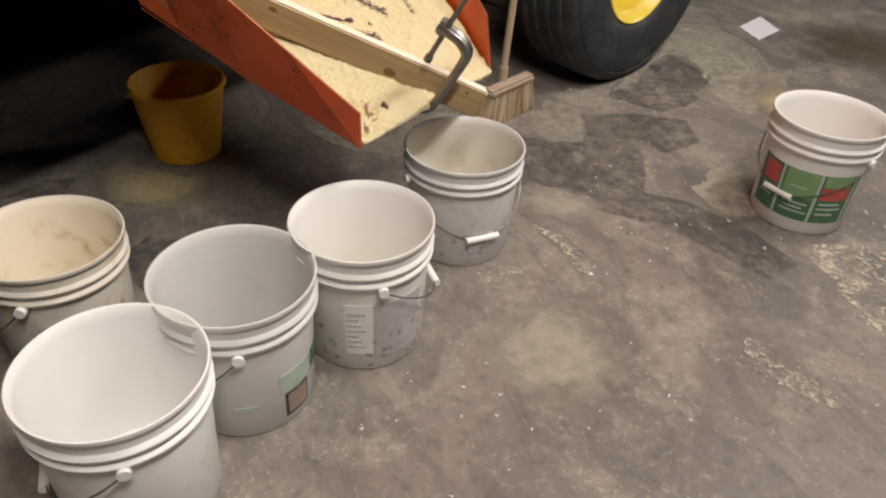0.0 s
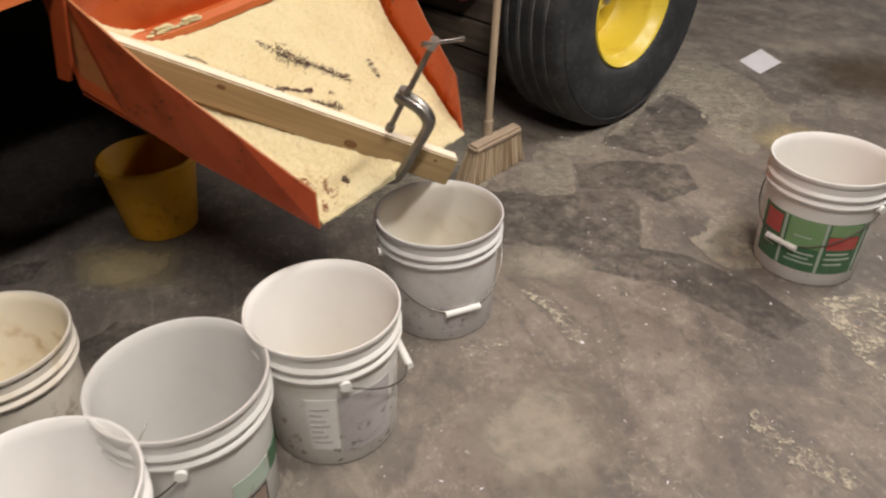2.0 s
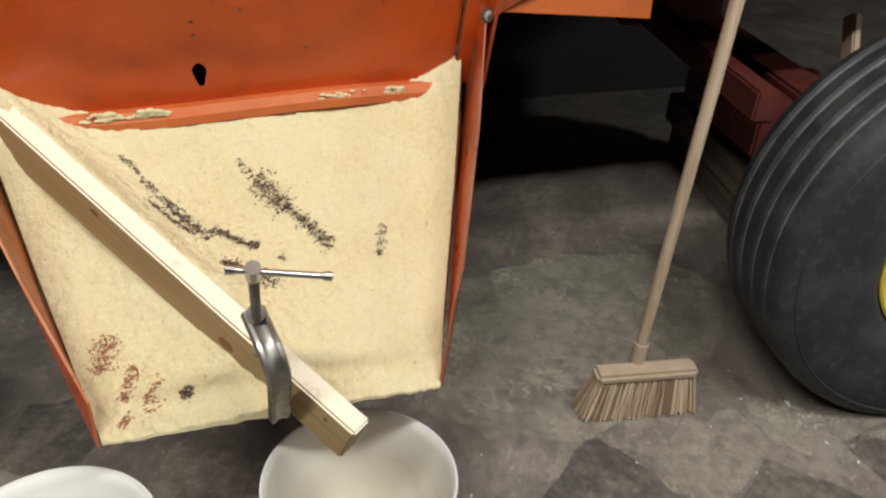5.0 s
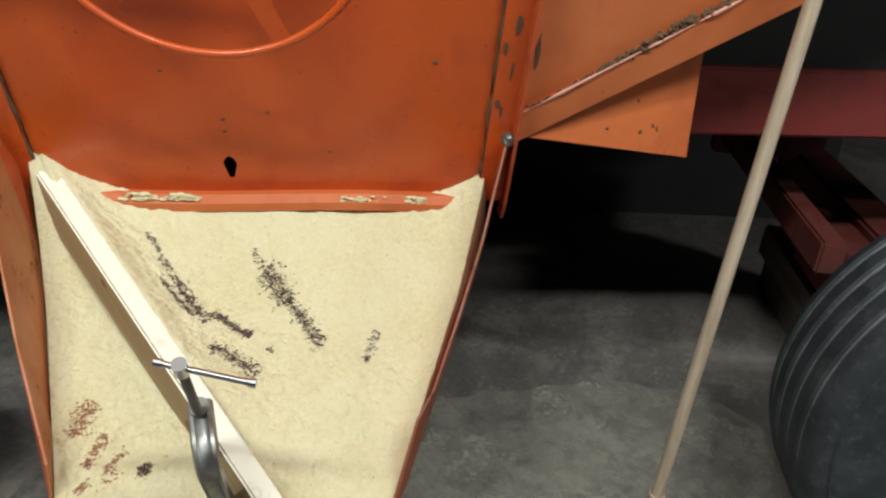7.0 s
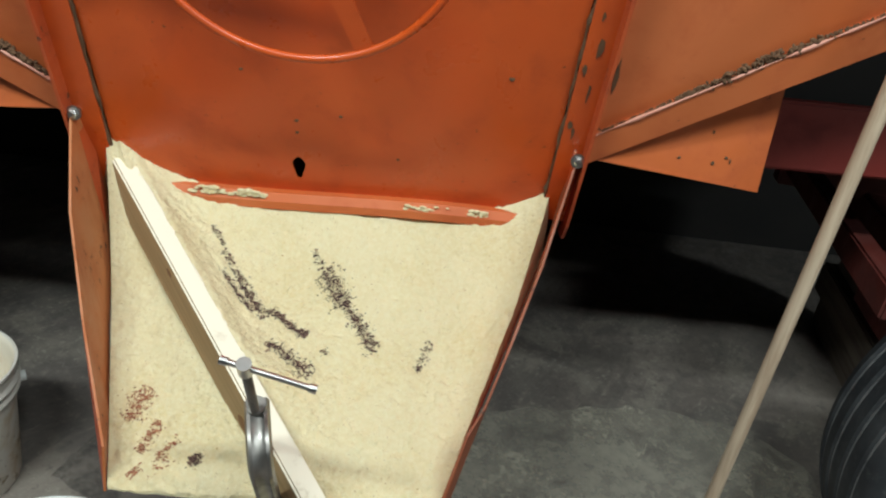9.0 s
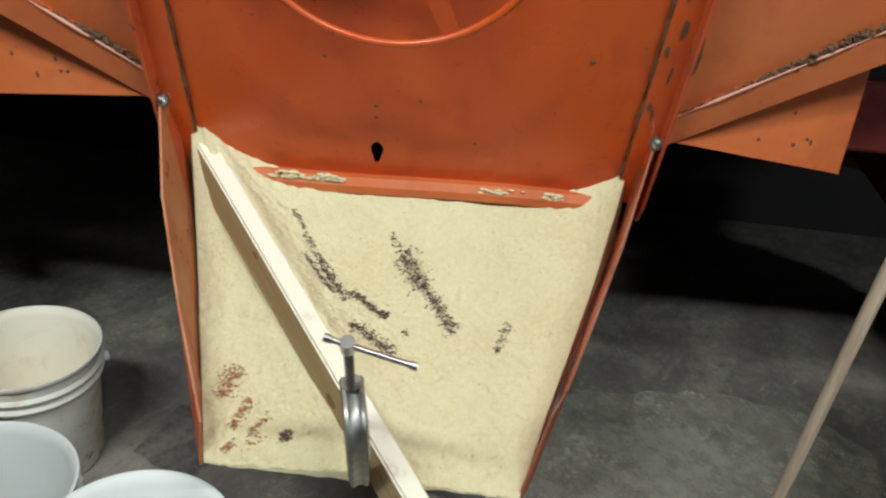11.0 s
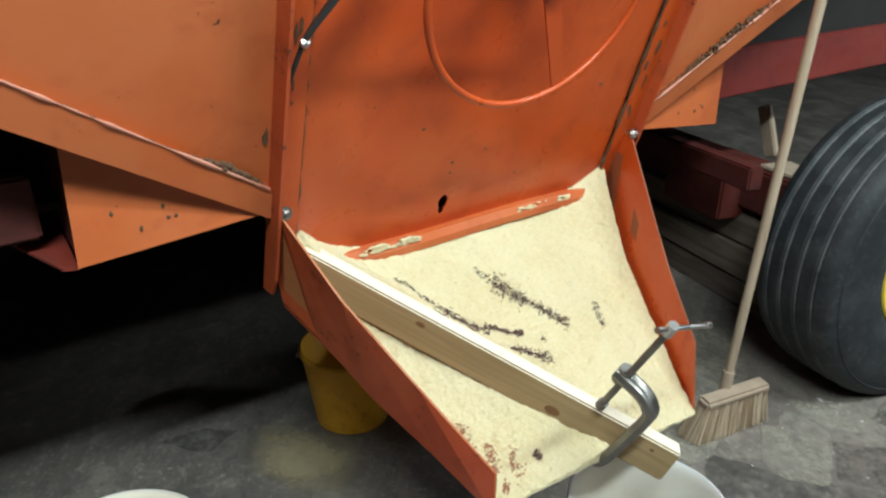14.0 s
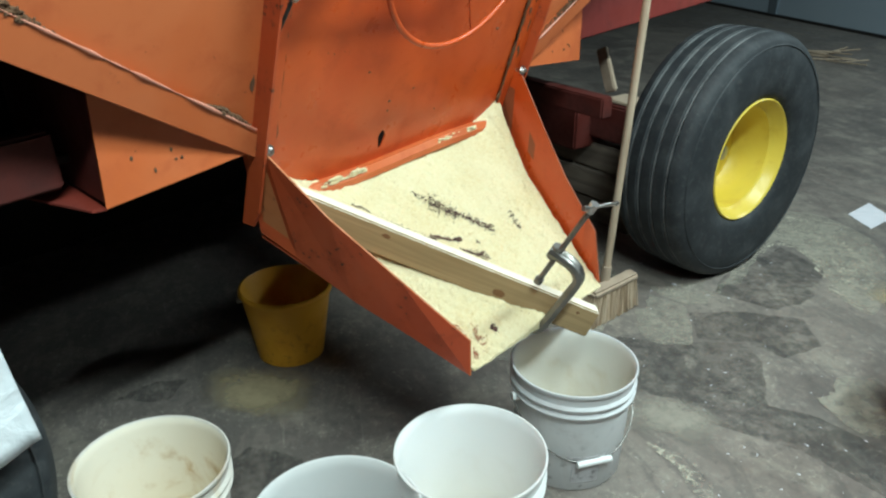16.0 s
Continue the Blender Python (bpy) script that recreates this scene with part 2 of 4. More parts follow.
border = k.mul(k.ramp(ve.outputs["Distance"], 0.09, 0.0), k.ramp(k.noise(3.1, 5, 0.65), 0.46, 0.62))
c = k.mix(k.mul(border, 0.35), c, (0.36, 0.32, 0.26))
c = k.mix(k.mul(k.ramp(mid, 0.50, 0.66), 0.55), c, (0.30, 0.265, 0.215))
c = k.mix(k.mul(k.ramp(fine, 0.50, 0.72), 0.55), c, (0.33, 0.295, 0.245))
c = k.mix(k.mul(k.ramp(fine, 0.48, 0.28), 0.55), c, (0.065, 0.060, 0.057))
c = k.mix(k.mul(k.ramp(grit, 0.70, 0.76), 0.7), c, (0.42, 0.38, 0.31))
scr = k.noise(7, 6, 0.7, 1.4, stretch=(1.0, 5.0, 1.0))
c = k.mix(k.mul(k.ramp(scr, 0.60, 0.70), 0.45), c, (0.40, 0.365, 0.30))
arcs = k.noise(2.2, 7, 0.68, 1.1, stretch=(1.0, 2.6, 1.0))
c = k.mix(k.mul(k.ramp(arcs, 0.49, 0.57), 0.36), c, (0.095, 0.086, 0.080))
rub = k.noise(60, 5, 0.75, 0.4)
c = k.mix(k.mul(k.mul(k.ramp(rub, 0.54, 0.66), k.ramp(mid, 0.40, 0.58)), 0.55), c, (0.42, 0.385, 0.32))
k.colour(c).rough(mid, 0.42, 0.72)
k.bump(k.mul(fine, k.noise(160, 3), "ADD"), 0.28, 0.004)
CONCRETE = k.m



def film(name, rough, a, b, scale, most, wide=0.9, rim=0.5, fade=0.3):
    """A thin dusty or damp layer that frays towards its rim."""
    k = Mat(name, rough)
    k.colour(k.mix(k.ramp(k.noise(24, 5, 0.7), 0.35, 0.7), a, b)).bump(k.noise(120, 4), 0.1, 0.001)
    g = k.t.nodes.new("ShaderNodeTexCoord").outputs["Generated"]
    sp = k.t.nodes.new("ShaderNodeSeparateXYZ")
    k.link(g, sp.inputs[0])
    dx, dy = [k.mul(k.mul(sp.outputs[i], 0.5, "SUBTRACT"), 2.0) for i in (0, 1)]
    d = k.mul(k.mul(k.mul(dx, dx), k.mul(dy, dy), "ADD"), 0.5, "POWER")
    ragged = k.mul(d, k.mul(k.noise(scale, 7, 0.72, 0.5), wide), "ADD")
    k.link(k.mul(k.ramp(ragged, rim + 0.5 * wide, rim - fade + 0.5 * wide), most), k.b.inputs["Alpha"])
    return k.m


DUST = film("meal dust film", 0.95, (0.50, 0.41, 0.24), (0.40, 0.33, 0.19), 9, 0.75, 0.9, 0.75, 0.55)

k = Mat("painted block wall", 0.8)
k.colour(k.mix(k.noise(2, 5), (0.10, 0.095, 0.09), (0.14, 0.135, 0.13))).bump(k.noise(40), 0.2, 0.004)
WALLM = k.m
k = Mat("pale blue-white door panel", 0.5)
k.colour(k.mix(k.noise(3, 4), (0.55, 0.64, 0.74), (0.64, 0.72, 0.80)))
DOORM = k.m
k = Mat("grey steel upright", 0.5, 0.3)
k.colour(k.mix(k.noise(8, 4), (0.22, 0.26, 0.31), (0.30, 0.34, 0.38)))
UPRIGHT = k.m


# ---- mesh helpers ----
def part(name, bm, material, parent=None, label="", smooth=False):
    me = bpy.data.meshes.new(name)
    bmesh.ops.recalc_face_normals(bm, faces=bm.faces)
    bm.to_mesh(me)
    bm.free()
    for m in material if isinstance(material, (list, tuple)) else [material]:
        me.materials.append(m)
    if smooth:
        for p in me.polygons:
            p.use_smooth = True
        me.set_sharp_from_angle(angle=radians(38))
    ob = new(name, me)
    ob.parent = parent
    return tagged(ob, label)


def thing(name, label, category, m=None, group="", kind=""):
    ob = new(name)
    ob.empty_display_size = 0.05
    if m is not None:
        ob.matrix_world = m
    return tagged(ob, label, category, group, kind)


def box(bm, lo, hi, bevel=0.0, m=None):
    made = bmesh.ops.create_cube(bm, size=1.0)["verts"]
    for q in made:
        q.co = Vector([lo[i] + (hi[i] - lo[i]) * (q.co[i] + 0.5) for i in range(3)])
    if bevel:
        edges = {e for q in made for e in q.link_edges}
        made = bmesh.ops.bevel(bm, geom=list(edges), offset=bevel, segments=2, affect="EDGES")["verts"]
    if m is not None:
        bmesh.ops.transform(bm, matrix=m, verts=[q for q in made if q.is_valid])
    return bm


def slab(bm, pts, vec):
    a = [bm.verts.new(p) for p in pts]
    b = [bm.verts.new(Vector(p) + Vector(vec)) for p in pts]
    bm.faces.new(a[::-1])
    bm.faces.new(b)
    for i in range(len(a)):
        j = (i + 1) % len(a)
        bm.faces.new((a[i], a[j], b[j], b[i]))
    return bm


def sweep(bm, pts, prof, closed=False, scale=None, up=None):
    """Sweeps a profile of (x, y) along points, with caps."""
    pts = [Vector(p) for p in pts]
    n, rings, side = len(pts), [], None
    for i, p in enumerate(pts):
        d = (pts[(i + 1) % n] - pts[i - 1]) if closed or 0 < i < n - 1 else (pts[1] - pts[0] if i == 0 else pts[-1] - pts[-2])
        d.normalize()
        if side is None:
            ref = Vector(up) if up else (Vector((0, 0, 1)) if abs(d.z) < 0.9 else Vector((1, 0, 0)))
            side = d.cross(ref).normalized()
        side = (side - d * side.dot(d)).normalized()
        top = side.cross(d)
        s = scale[i] if scale else 1.0
        rings.append([bm.verts.new(p + side * x * s + top * y * s) for x, y in prof])
    k = len(prof)
    for i in range(n if closed else n - 1):
        a, b = rings[i], rings[(i + 1) % n]
        for j in range(k):
            bm.faces.new((a[j], a[(j + 1) % k], b[(j + 1) % k], b[j]))
    if not closed:
        bm.faces.new(rings[0][::-1])
        bm.faces.new(rings[-1])
    return bm


def circle(r, n=10):
    return [(r * math.cos(2 * math.pi * i / n), r * math.sin(2 * math.pi * i / n)) for i in range(n)]


def tube(bm, pts, r, n=10, closed=False):
    return sweep(bm, pts, circle(r, n), closed)


def lathe(bm, prof, seg=56, loop=True, wobble=None):
    """Turns a profile of (r, z) about z; loop closes the profile into a solid shell."""
    rings = []
    for i in range(seg):
        th = 2 * math.pi * i / seg
        f = wobble(th) if wobble else 1.0
        rings.append([bm.verts.new((r * f * math.cos(th), r * f * math.sin(th), z)) for r, z in prof])
    k = len(prof)
    for i in range(seg):
        a, b = rings[i], rings[(i + 1) % seg]
        for j in range(k if loop else k - 1):
            bm.faces.new((a[j], b[j], b[(j + 1) % k], a[(j + 1) % k]))
    if not loop:
        for j in (0, k - 1):
            if prof[j][0] > 1e-6:
                bm.faces.new([q[j] for q in rings])
    bmesh.ops.remove_doubles(bm, verts=bm.verts, dist=1e-6)
    return bm


def arc_patch(bm, t0, t1, z0, z1, radius, thick=0.0012, n=14):
    """A thin curved sheet on a round wall whose radius is a function of the height."""
    rows = []
    for i in range(n + 1):
        th = radians(t0 + (t1 - t0) * i / n)
        c, s = math.cos(th), math.sin(th)
        rows.append([bm.verts.new(((radius(z) + o) * c, (radius(z) + o) * s, z)) for z, o in ((z0, 0.0002), (z0, thick), (z1, thick), (z1, 0.0002))])
    for a, b in zip(rows, rows[1:]):
        for j in range(4):
            bm.faces.new((a[j], b[j], b[(j + 1) % 4], a[(j + 1) % 4]))
    bm.faces.new(rows[0])
    bm.faces.new(rows[-1][::-1])
    return bm


def B():
    return bmesh.new()


# ---- the building ----
FAR = pose(0, 0, 0, 0, 0, -58.7) @ Matrix.Translation((-0.45, 0.986, 0))     # x along the far wall, y towards it


def wall(name, lo, hi, material=WALLM):
    ob = part(name, box(B(), lo, hi), material)
    ob.matrix_world = FAR
    return tagged(ob, "plain grey painted workshop wall", "wall", kind="structure")


floor = part("floor", box(B(), (-14, -6, -0.2), (8, 6.4, 0)), CONCRETE)
floor.matrix_world = FAR
tagged(floor, "worn grey concrete floor with damp patches and meal dust", "floor", kind="structure")
wall("wall_far", (-14, 5.97, 0), (8, 6.2, 4))
wall("wall_back", (-14, -5.2, 0), (8, -5.0, 4))
wall("wall_left", (-14.2, -5.2, 0), (-14, 6.2, 4))
wall("wall_right", (8, -5.2, 0), (8.2, 6.2, 4))
ceiling = part("ceiling", box(B(), (-14.2, -5.2, 4.0), (8.2, 6.2, 4.15)), WALLM)
ceiling.matrix_world = FAR
tagged(ceiling, "plain workshop ceiling", "ceiling", kind="structure")
door = thing("door_1", "closed pale blue-white sectional workshop door", "door", FAR, kind="structure")
for i in range(4):
    part("door_panel", box(B(), (-9.6, 5.91, 0.03 + i * 0.62), (-4.2, 5.955, 0.63 + i * 0.62), 0.008), DOORM, door)
part("weather_seal", box(B(), (-9.6, 5.90, 0.0), (-4.2, 5.96, 0.028), 0.004), BLACK_L, door)
for x in (-5.15, -7.9):
    part("stile", box(B(), (x, 5.89, 0.03), (x + 0.16, 5.912, 2.5), 0.004), UPRIGHT, door)

# ---- the machine: x along its side, y inwards, z up; b below counts outwards ----
LIST = Matrix.Translation((0, 0, -0.05)) @ Matrix.Rotation(radians(2.446), 4, Vector((0.3511, -0.9363, 0)))
MACH = LIST @ pose(-0.381, 1.658, 0, 0, 0, 63.9)     # the machine lists a little towards its far side
LEAN_OUT = 0.40


def at(a, b, z):
    return Vector((a, -b, z))


def side(a, z, off=0.0):
    """A point of the hopper's leaning side, off metres proud of it."""
    return at(a, LEAN_OUT * (z - 0.965) + off, z)


machine = thing("feed_mill", "orange steel feed grinder with leaning hopper sides and an open chute", "farm machine", MACH)


def sheet(pts, off, thick=0.004):
    return slab(B(), [side(a, z, off) for a, z in pts], at(0, -thick, 0))


TOP = 2.1
# centre panel with its ragged hole
bm = B()
outer = [(-0.40, 0.775), (0.40, 0.775), (0.40, TOP), (-0.40, TOP)]
hole = [(-0.062 + 0.011 * math.cos(q) * (1 + 0.25 * math.sin(3 * q)), 0.862 + 0.024 * math.sin(q)) for q in [i * math.pi / 7 for i in range(14)]]
edges = []
for loop_ in (outer, hole):
    vs = [bm.verts.new(side(a, z, -0.014)) for a, z in loop_]
    edges += [bm.edges.new((vs[i], vs[(i + 1) % len(vs)])) for i in range(len(vs))]
bmesh.ops.triangle_fill(bm, edges=edges, use_beauty=True)
geom = bmesh.ops.extrude_face_region(bm, geom=bm.faces[:])["geom"]
bmesh.ops.translate(bm, vec=at(0, -0.004, 0), verts=[q for q in geom if isinstance(q, bmesh.types.BMVert)])
panel = part("panel", bm, ORANGE, machine, "glossy orange sheet panel with a ragged hole")
for a, z, r in ((-0.062, 0.962, 0.0035), (0.016, 0.978, 0.003), (-0.062, 0.938, 0.003), (-0.15, 1.05, 0.003), (0.12, 0.90, 0.0025), (0.30, 1.08, 0.004)):
    bm = B()
    bmesh.ops.create_icosphere(bm, subdivisions=1, radius=1.0, matrix=Matrix.Translation(side(a, z, -0.0135)) @ Matrix.Diagonal((r * 1.4, 0.0012, r, 1)))
    part("rust_spot", bm, DIRT, panel)
# rolled lip at the panel's foot
bm = B()
sweep(bm, [side(a, 0.795 + 0.004 * math.sin(9 * a), 0.004) for a in [-0.40 + 0.8 * i / 16 for i in range(17)]], [(-0.012, -0.016), (0.014, -0.016), (0.017, 0.0), (0.010, 0.016), (-0.012, 0.016)])
lip = part("lip", bm, FADED, machine, "faded rolled lip crusted with meal")
bm = B()
rng = random.Random(17)
for c_, w_, n_ in ((-0.225, 0.022, 50), (-0.155, 0.028, 60), (0.19, 0.05, 26), (0.28, 0.015, 18), (-0.36, 0.03, 60)):
    for _ in range(n_):
        a, z = c_ + rng.gauss(0, 0.5) * w_, 0.807 + rng.uniform(-0.009, 0.005)
        r = rng.uniform(0.002, 0.005)
        bmesh.ops.create_icosphere(bm, subdivisions=1, radius=1.0, matrix=Matrix.Translation(side(a, z, 0.016 + rng.uniform(-0.004, 0.002))) @ Matrix.Diagonal((r * 2, r, r * 0.8, 1)))
tagged(part("meal_crust", bm, MEAL, lip, "crumbs of meal stuck to the lip"), kind="stuff")

for s in (-1, 1):
    # corner post: a flat flange and a fin standing out
    bm = B()
    slab(bm, [side(s * 0.403, 0.80, -0.002), side(s * 0.447, 0.80, -0.002), side(s * 0.447, TOP, -0.002), side(s * 0.403, TOP, -0.002)], at(0, -0.006, 0))
    post = part("corner_post", bm, ORANGE, machine)
    fin = slab(B(), [side(s * 0.447, 0.765, -0.022), side(s * 0.447, 0.765, 0.018), side(s * 0.447, 0.80, 0.030), side(s * 0.447, TOP, 0.030), side(s * 0.447, TOP, -0.022)], at(s * 0.006, 0, 0))
    part("fin", fin, WALLRED, post)
    # dirt along the seam
    bm = B()
    rng = random.Random(5 + s)
    pts = [side(s * (0.402 + rng.uniform(-0.002, 0.002)), 0.83 + 0.02 * i, -0.009 + rng.uniform(0, 0.002)) for i in range(62)]
    sweep(bm, pts, circle(0.0045, 6), scale=[rng.choice((0.4, 0.7, 1.0, 1.2)) for _ in pts])
    part("seam_dirt", bm, DIRT, post, "dark dirt in the seam")

    # side panel above a ledge, ledge flange, gusset below with its return
    rib = lambda a: 1.0 + 0.66 * (a - 0.47)
    low = lambda a: 0.945 + 0.63 * (a - 0.475)
    part("side_panel", sheet([(s * 0.449, rib(0.449) - 0.02), (s * 1.7, rib(1.7) - 0.02), (s * 1.7, TOP), (s * 0.449, TOP)], -0.020), FADED, machine)
    ledge = part("ledge_flange", sheet([(s * 0.454, low(0.454)), (s * 1.7, low(1.7)), (s * 1.7, rib(1.7)), (s * 0.454, rib(0.454))], 0.0, 0.024), FADED, machine, "faded folded flange along the hopper's foot")
    rng = random.Random(61 + s)
    pts = [side(s * a, rib(a) + 0.001, 0.001) for a in [0.46 + 1.2 * i / 60 for i in range(61)]]
    part("worn_edge", sweep(B(), pts, circle(0.0034, 6), scale=[rng.choice((0.25, 0.6, 0.9, 1.1)) for _ in pts]), WORN, ledge, "pale worn paint along the folded edge")
    bm = B()
    rng = random.Random(11 + s)
    for i in range(1100):
        a = 0.47 + 0.75 * rng.random() ** 1.2
        heap = 0.35 + 0.65 * max(0, math.sin(a * 17 - 1) if s < 0 else math.sin((a - 0.50) * 8.5)) ** 2
        r = rng.uniform(0.0015, 0.0045) * heap
        mm = Matrix.Translation(side(s * a, rib(a) + rng.uniform(-0.002, 0.016) * heap ** 2, -0.008 + rng.uniform(-0.008, 0.009))) @ Euler((rng.random() * 6, rng.random() * 6, 0)).to_matrix().to_4x4() @ Matrix.Diagonal((r * 1.6, r, r, 1))
        bmesh.ops.create_icosphere(bm, subdivisions=1, radius=1.0, matrix=mm)
    tagged(part("ledge_dirt", bm, DIRT, ledge, "caked dirt and chaff on the ledge"), kind="stuff")
    g = slab(B(), [at(s * 0.458, -0.012, 0.945), at(s * 0.770 if s < 0 else 0.782, -0.016, 0.922 if s < 0 else 0.910), at(s * 0.762 if s < 0 else 0.772, -0.002, 1.132), at(s * 0.458, -0.012, 0.958)], at(0, -0.004, 0))
    gusset = part("gusset", g, FADED, machine, "faded orange gusset plate with rust specks")
    # return plate: shade inside the recess is put into the paint colour
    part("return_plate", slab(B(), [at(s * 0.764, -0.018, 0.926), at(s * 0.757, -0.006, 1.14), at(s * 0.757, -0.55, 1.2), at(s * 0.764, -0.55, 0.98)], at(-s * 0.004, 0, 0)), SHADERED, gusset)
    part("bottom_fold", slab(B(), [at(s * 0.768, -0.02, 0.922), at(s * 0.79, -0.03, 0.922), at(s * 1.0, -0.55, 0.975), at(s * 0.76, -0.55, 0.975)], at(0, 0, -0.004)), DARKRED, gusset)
    rng = random.Random(21 + s)
    for i in range(5):
        a, z = rng.uniform(0.60, 0.72), rng.uniform(0.955, 1.02)
        bm = B()
        bmesh.ops.create_icosphere(bm, subdivisions=1, radius=1.0, matrix=Matrix.Translation(at(s * a, -0.0125 + 0.03 * (z - 0.93), z)) @ Matrix.Diagonal((rng.uniform(0.002, 0.004), 0.002, rng.uniform(0.002, 0.006), 1)))
        part("rust_spot", bm, DIRT, gusset)
    # chute bolt: head, washer, nut
    bolt = part("bolt", lathe(B(), [(0.0, 0.0), (0.0085, 0.0), (0.0085, 0.006), (0.006, 0.008), (0.0, 0.008)], 6, loop=False), PLATED, machine, "plated hinge bolt")
    bolt.matrix_local = Matrix.Translation(at(s * 0.437, 0.014, 0.945)) @ pose(0, 0, 0, 90, 0, 0)
    w = part("washer", lathe(B(), [(0.004, -0.003), (0.013, -0.003), (0.013, 0.0), (0.004, 0.0)], 20), PLATED, bolt)
    part("shank", tube(B(), [(0, 0, 0.012), (0, 0, -0.03)], 0.0045, 8), PLATED, bolt)

rng = random.Random(41)
for i in range(16):
    s_ = 1 if i % 3 else -1
    a, z = s_ * rng.choice((0.412, 0.420, 0.428, 0.462, 0.470)), rng.uniform(0.98, 1.30)
    bm = B()
    n_ = 9
    w_, h_ = rng.uniform(0.002, 0.005), rng.uniform(0.004, 0.018) * (2.2 if i in (4, 10) else 1)
    off_ = -0.0005 if abs(a) < 0.447 else -0.0185
    slab(bm, [side(a + w_ * rng.uniform(0.6, 1.3) * math.cos(2 * math.pi * q / n_), z + h_ * rng.uniform(0.6, 1.3) * math.sin(2 * math.pi * q / n_), off_) for q in range(n_)], at(0, -0.003, 0))
    part("rust_spot", bm, DIRT, machine, "dark rust blotch")

# body behind: unseen box, closes the machine's far side and blocks light below
body = part("body", box(B(), (-1.7, 0.62, 1.12), (1.7, 1.9, 2.1)), DARKRED, machine)
part("hopper_top", slab(B(), [at(-1.7, 0.45, TOP), at(1.7, 0.45, TOP), at(1.7, -1.9, TOP), at(-1.7, -1.9, TOP)], (0, 0, 0.01)), ORANGE, machine)
# unseen dark sheets added to keep light out from under the machine
part("belly_plate", box(B(), (-2.2, 0.14, 0.985), (0.7, 1.95, 1.0)), SHADE_BLACK, machine)
part("belly_plate", box(B(), (0.7, 0.33, 0.985), (2.4, 1.95, 1.0)), SHADE_BLACK, machine)
part("sill", box(B(), (-2.2, 0.09, 0.955), (-0.80, 0.14, 1.06), 0.006), SHADERED, machine, "dark red underframe sill with shade in its colour")
part("rear_skirt", box(B(), (-2.2, 1.95, 0.02), (2.4, 2.0, 2.1)), SHADE_BLACK, machine)
# black sheets added where there is only shade behind the rail
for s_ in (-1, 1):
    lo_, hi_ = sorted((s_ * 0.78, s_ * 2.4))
    part("inner_wall", box(B(), (lo_, 0.32, 1.0), (hi_, 0.33, 2.1)), SHADE_BLACK, machine)
part("rail", box(B(), (0.70, 0.27, 0.885), (2.4, 0.31, 1.035), 0.006), RAILRED, machine, "dull red frame rail")

# hand wheel in front of the panel
TILTED = Matrix.Translation(side(-0.030, 1.318, 0.088)) @ Matrix.Rotation(math.atan(LEAN_OUT), 4, "X")
hoop = []
for i in range(96):
    q = 2 * math.pi * i / 96
    hoop.append(TILTED @ Vector((0.234 * math.cos(q), 0, 0.234 * math.sin(q))))
wheel = part("hand_wheel", tube(B(), hoop, 0.0065, 10, True), ORANGE, machine, "round orange rod hand wheel", True)
for i in range(3):
    q = radians(-66 + 120 * i)
    d = Vector((math.cos(q), 0, math.sin(q)))
    t = Vector((-math.sin(q), 0, math.cos(q)))
    bm = slab(B(), [TILTED @ (d * 0.02 - t * 0.017), TILTED @ (d * 0.230 - t * 0.014), TILTED @ (d * 0.230 + t * 0.014), TILTED @ (d * 0.02 + t * 0.017)], TILTED.to_3x3() @ Vector((0, 0.004, 0)))
    part("spoke", bm, ORANGE, wheel)
hub = lathe(B(), [(0.0, -0.10), (0.03, -0.10), (0.03, 0.012), (0.014, 0.02), (0.0, 0.02)], 24, loop=False)
bmesh.ops.transform(hub, matrix=TILTED @ Matrix.Rotation(radians(90), 4, "X"), verts=hub.verts)
part("hub", hub, ORANGE, wheel, smooth=True)
# latch lever on the post
bm = B()
sweep(bm, [side(-0.437, 1.240, 0.035), side(-0.417, 1.270, 0.037), side(-0.372, 1.325, 0.037), side(-0.322, 1.395, 0.035)], [(-0.004, -0.011), (0.004, -0.011), (0.004, 0.011), (-0.004, 0.011)], scale=[0.8, 1.0, 1.25, 1.25], up=(0, -1, 0.4))
lever = part("latch_lever", bm, BLACKSTEEL, machine, "dark steel latch lever")
part("pivot", lathe(B(), [(0, 0), (0.007, 0), (0.007, 0.008), (0, 0.01)], 10, loop=False), PLATED, lever).matrix_local = Matrix.Translation(side(-0.434, 1.243, 0.040)) @ pose(0, 0, 0, 66, 0, 0)
part("rod", tube(B(), [side(-0.434, 1.243, 0.036), side(-0.440, 1.215, 0.03), side(-0.441, 1.185, 0.015)], 0.004, 8), BLACKSTEEL, lever)

# chute: floor plate and two tapering cheeks
bm = slab(B(), [at(-0.424, -0.080, 0.728), at(0.424, -0.080, 0.728), at(0.336, 0.14, 0.600), at(-0.351, 0.14, 0.600)], (0, 0.002, -0.004))
slab(bm, [at(-0.351, 0.14, 0.600), at(0.336, 0.14, 0.600), at(0.231, 0.396, 0.470), at(-0.270, 0.384, 0.474)], (0, 0.002, -0.004))
bmesh.ops.remove_doubles(bm, verts=bm.verts, dist=1e-5)
chute = part("chute", bm, WALLRED, machine, "open red-orange discharge chute")


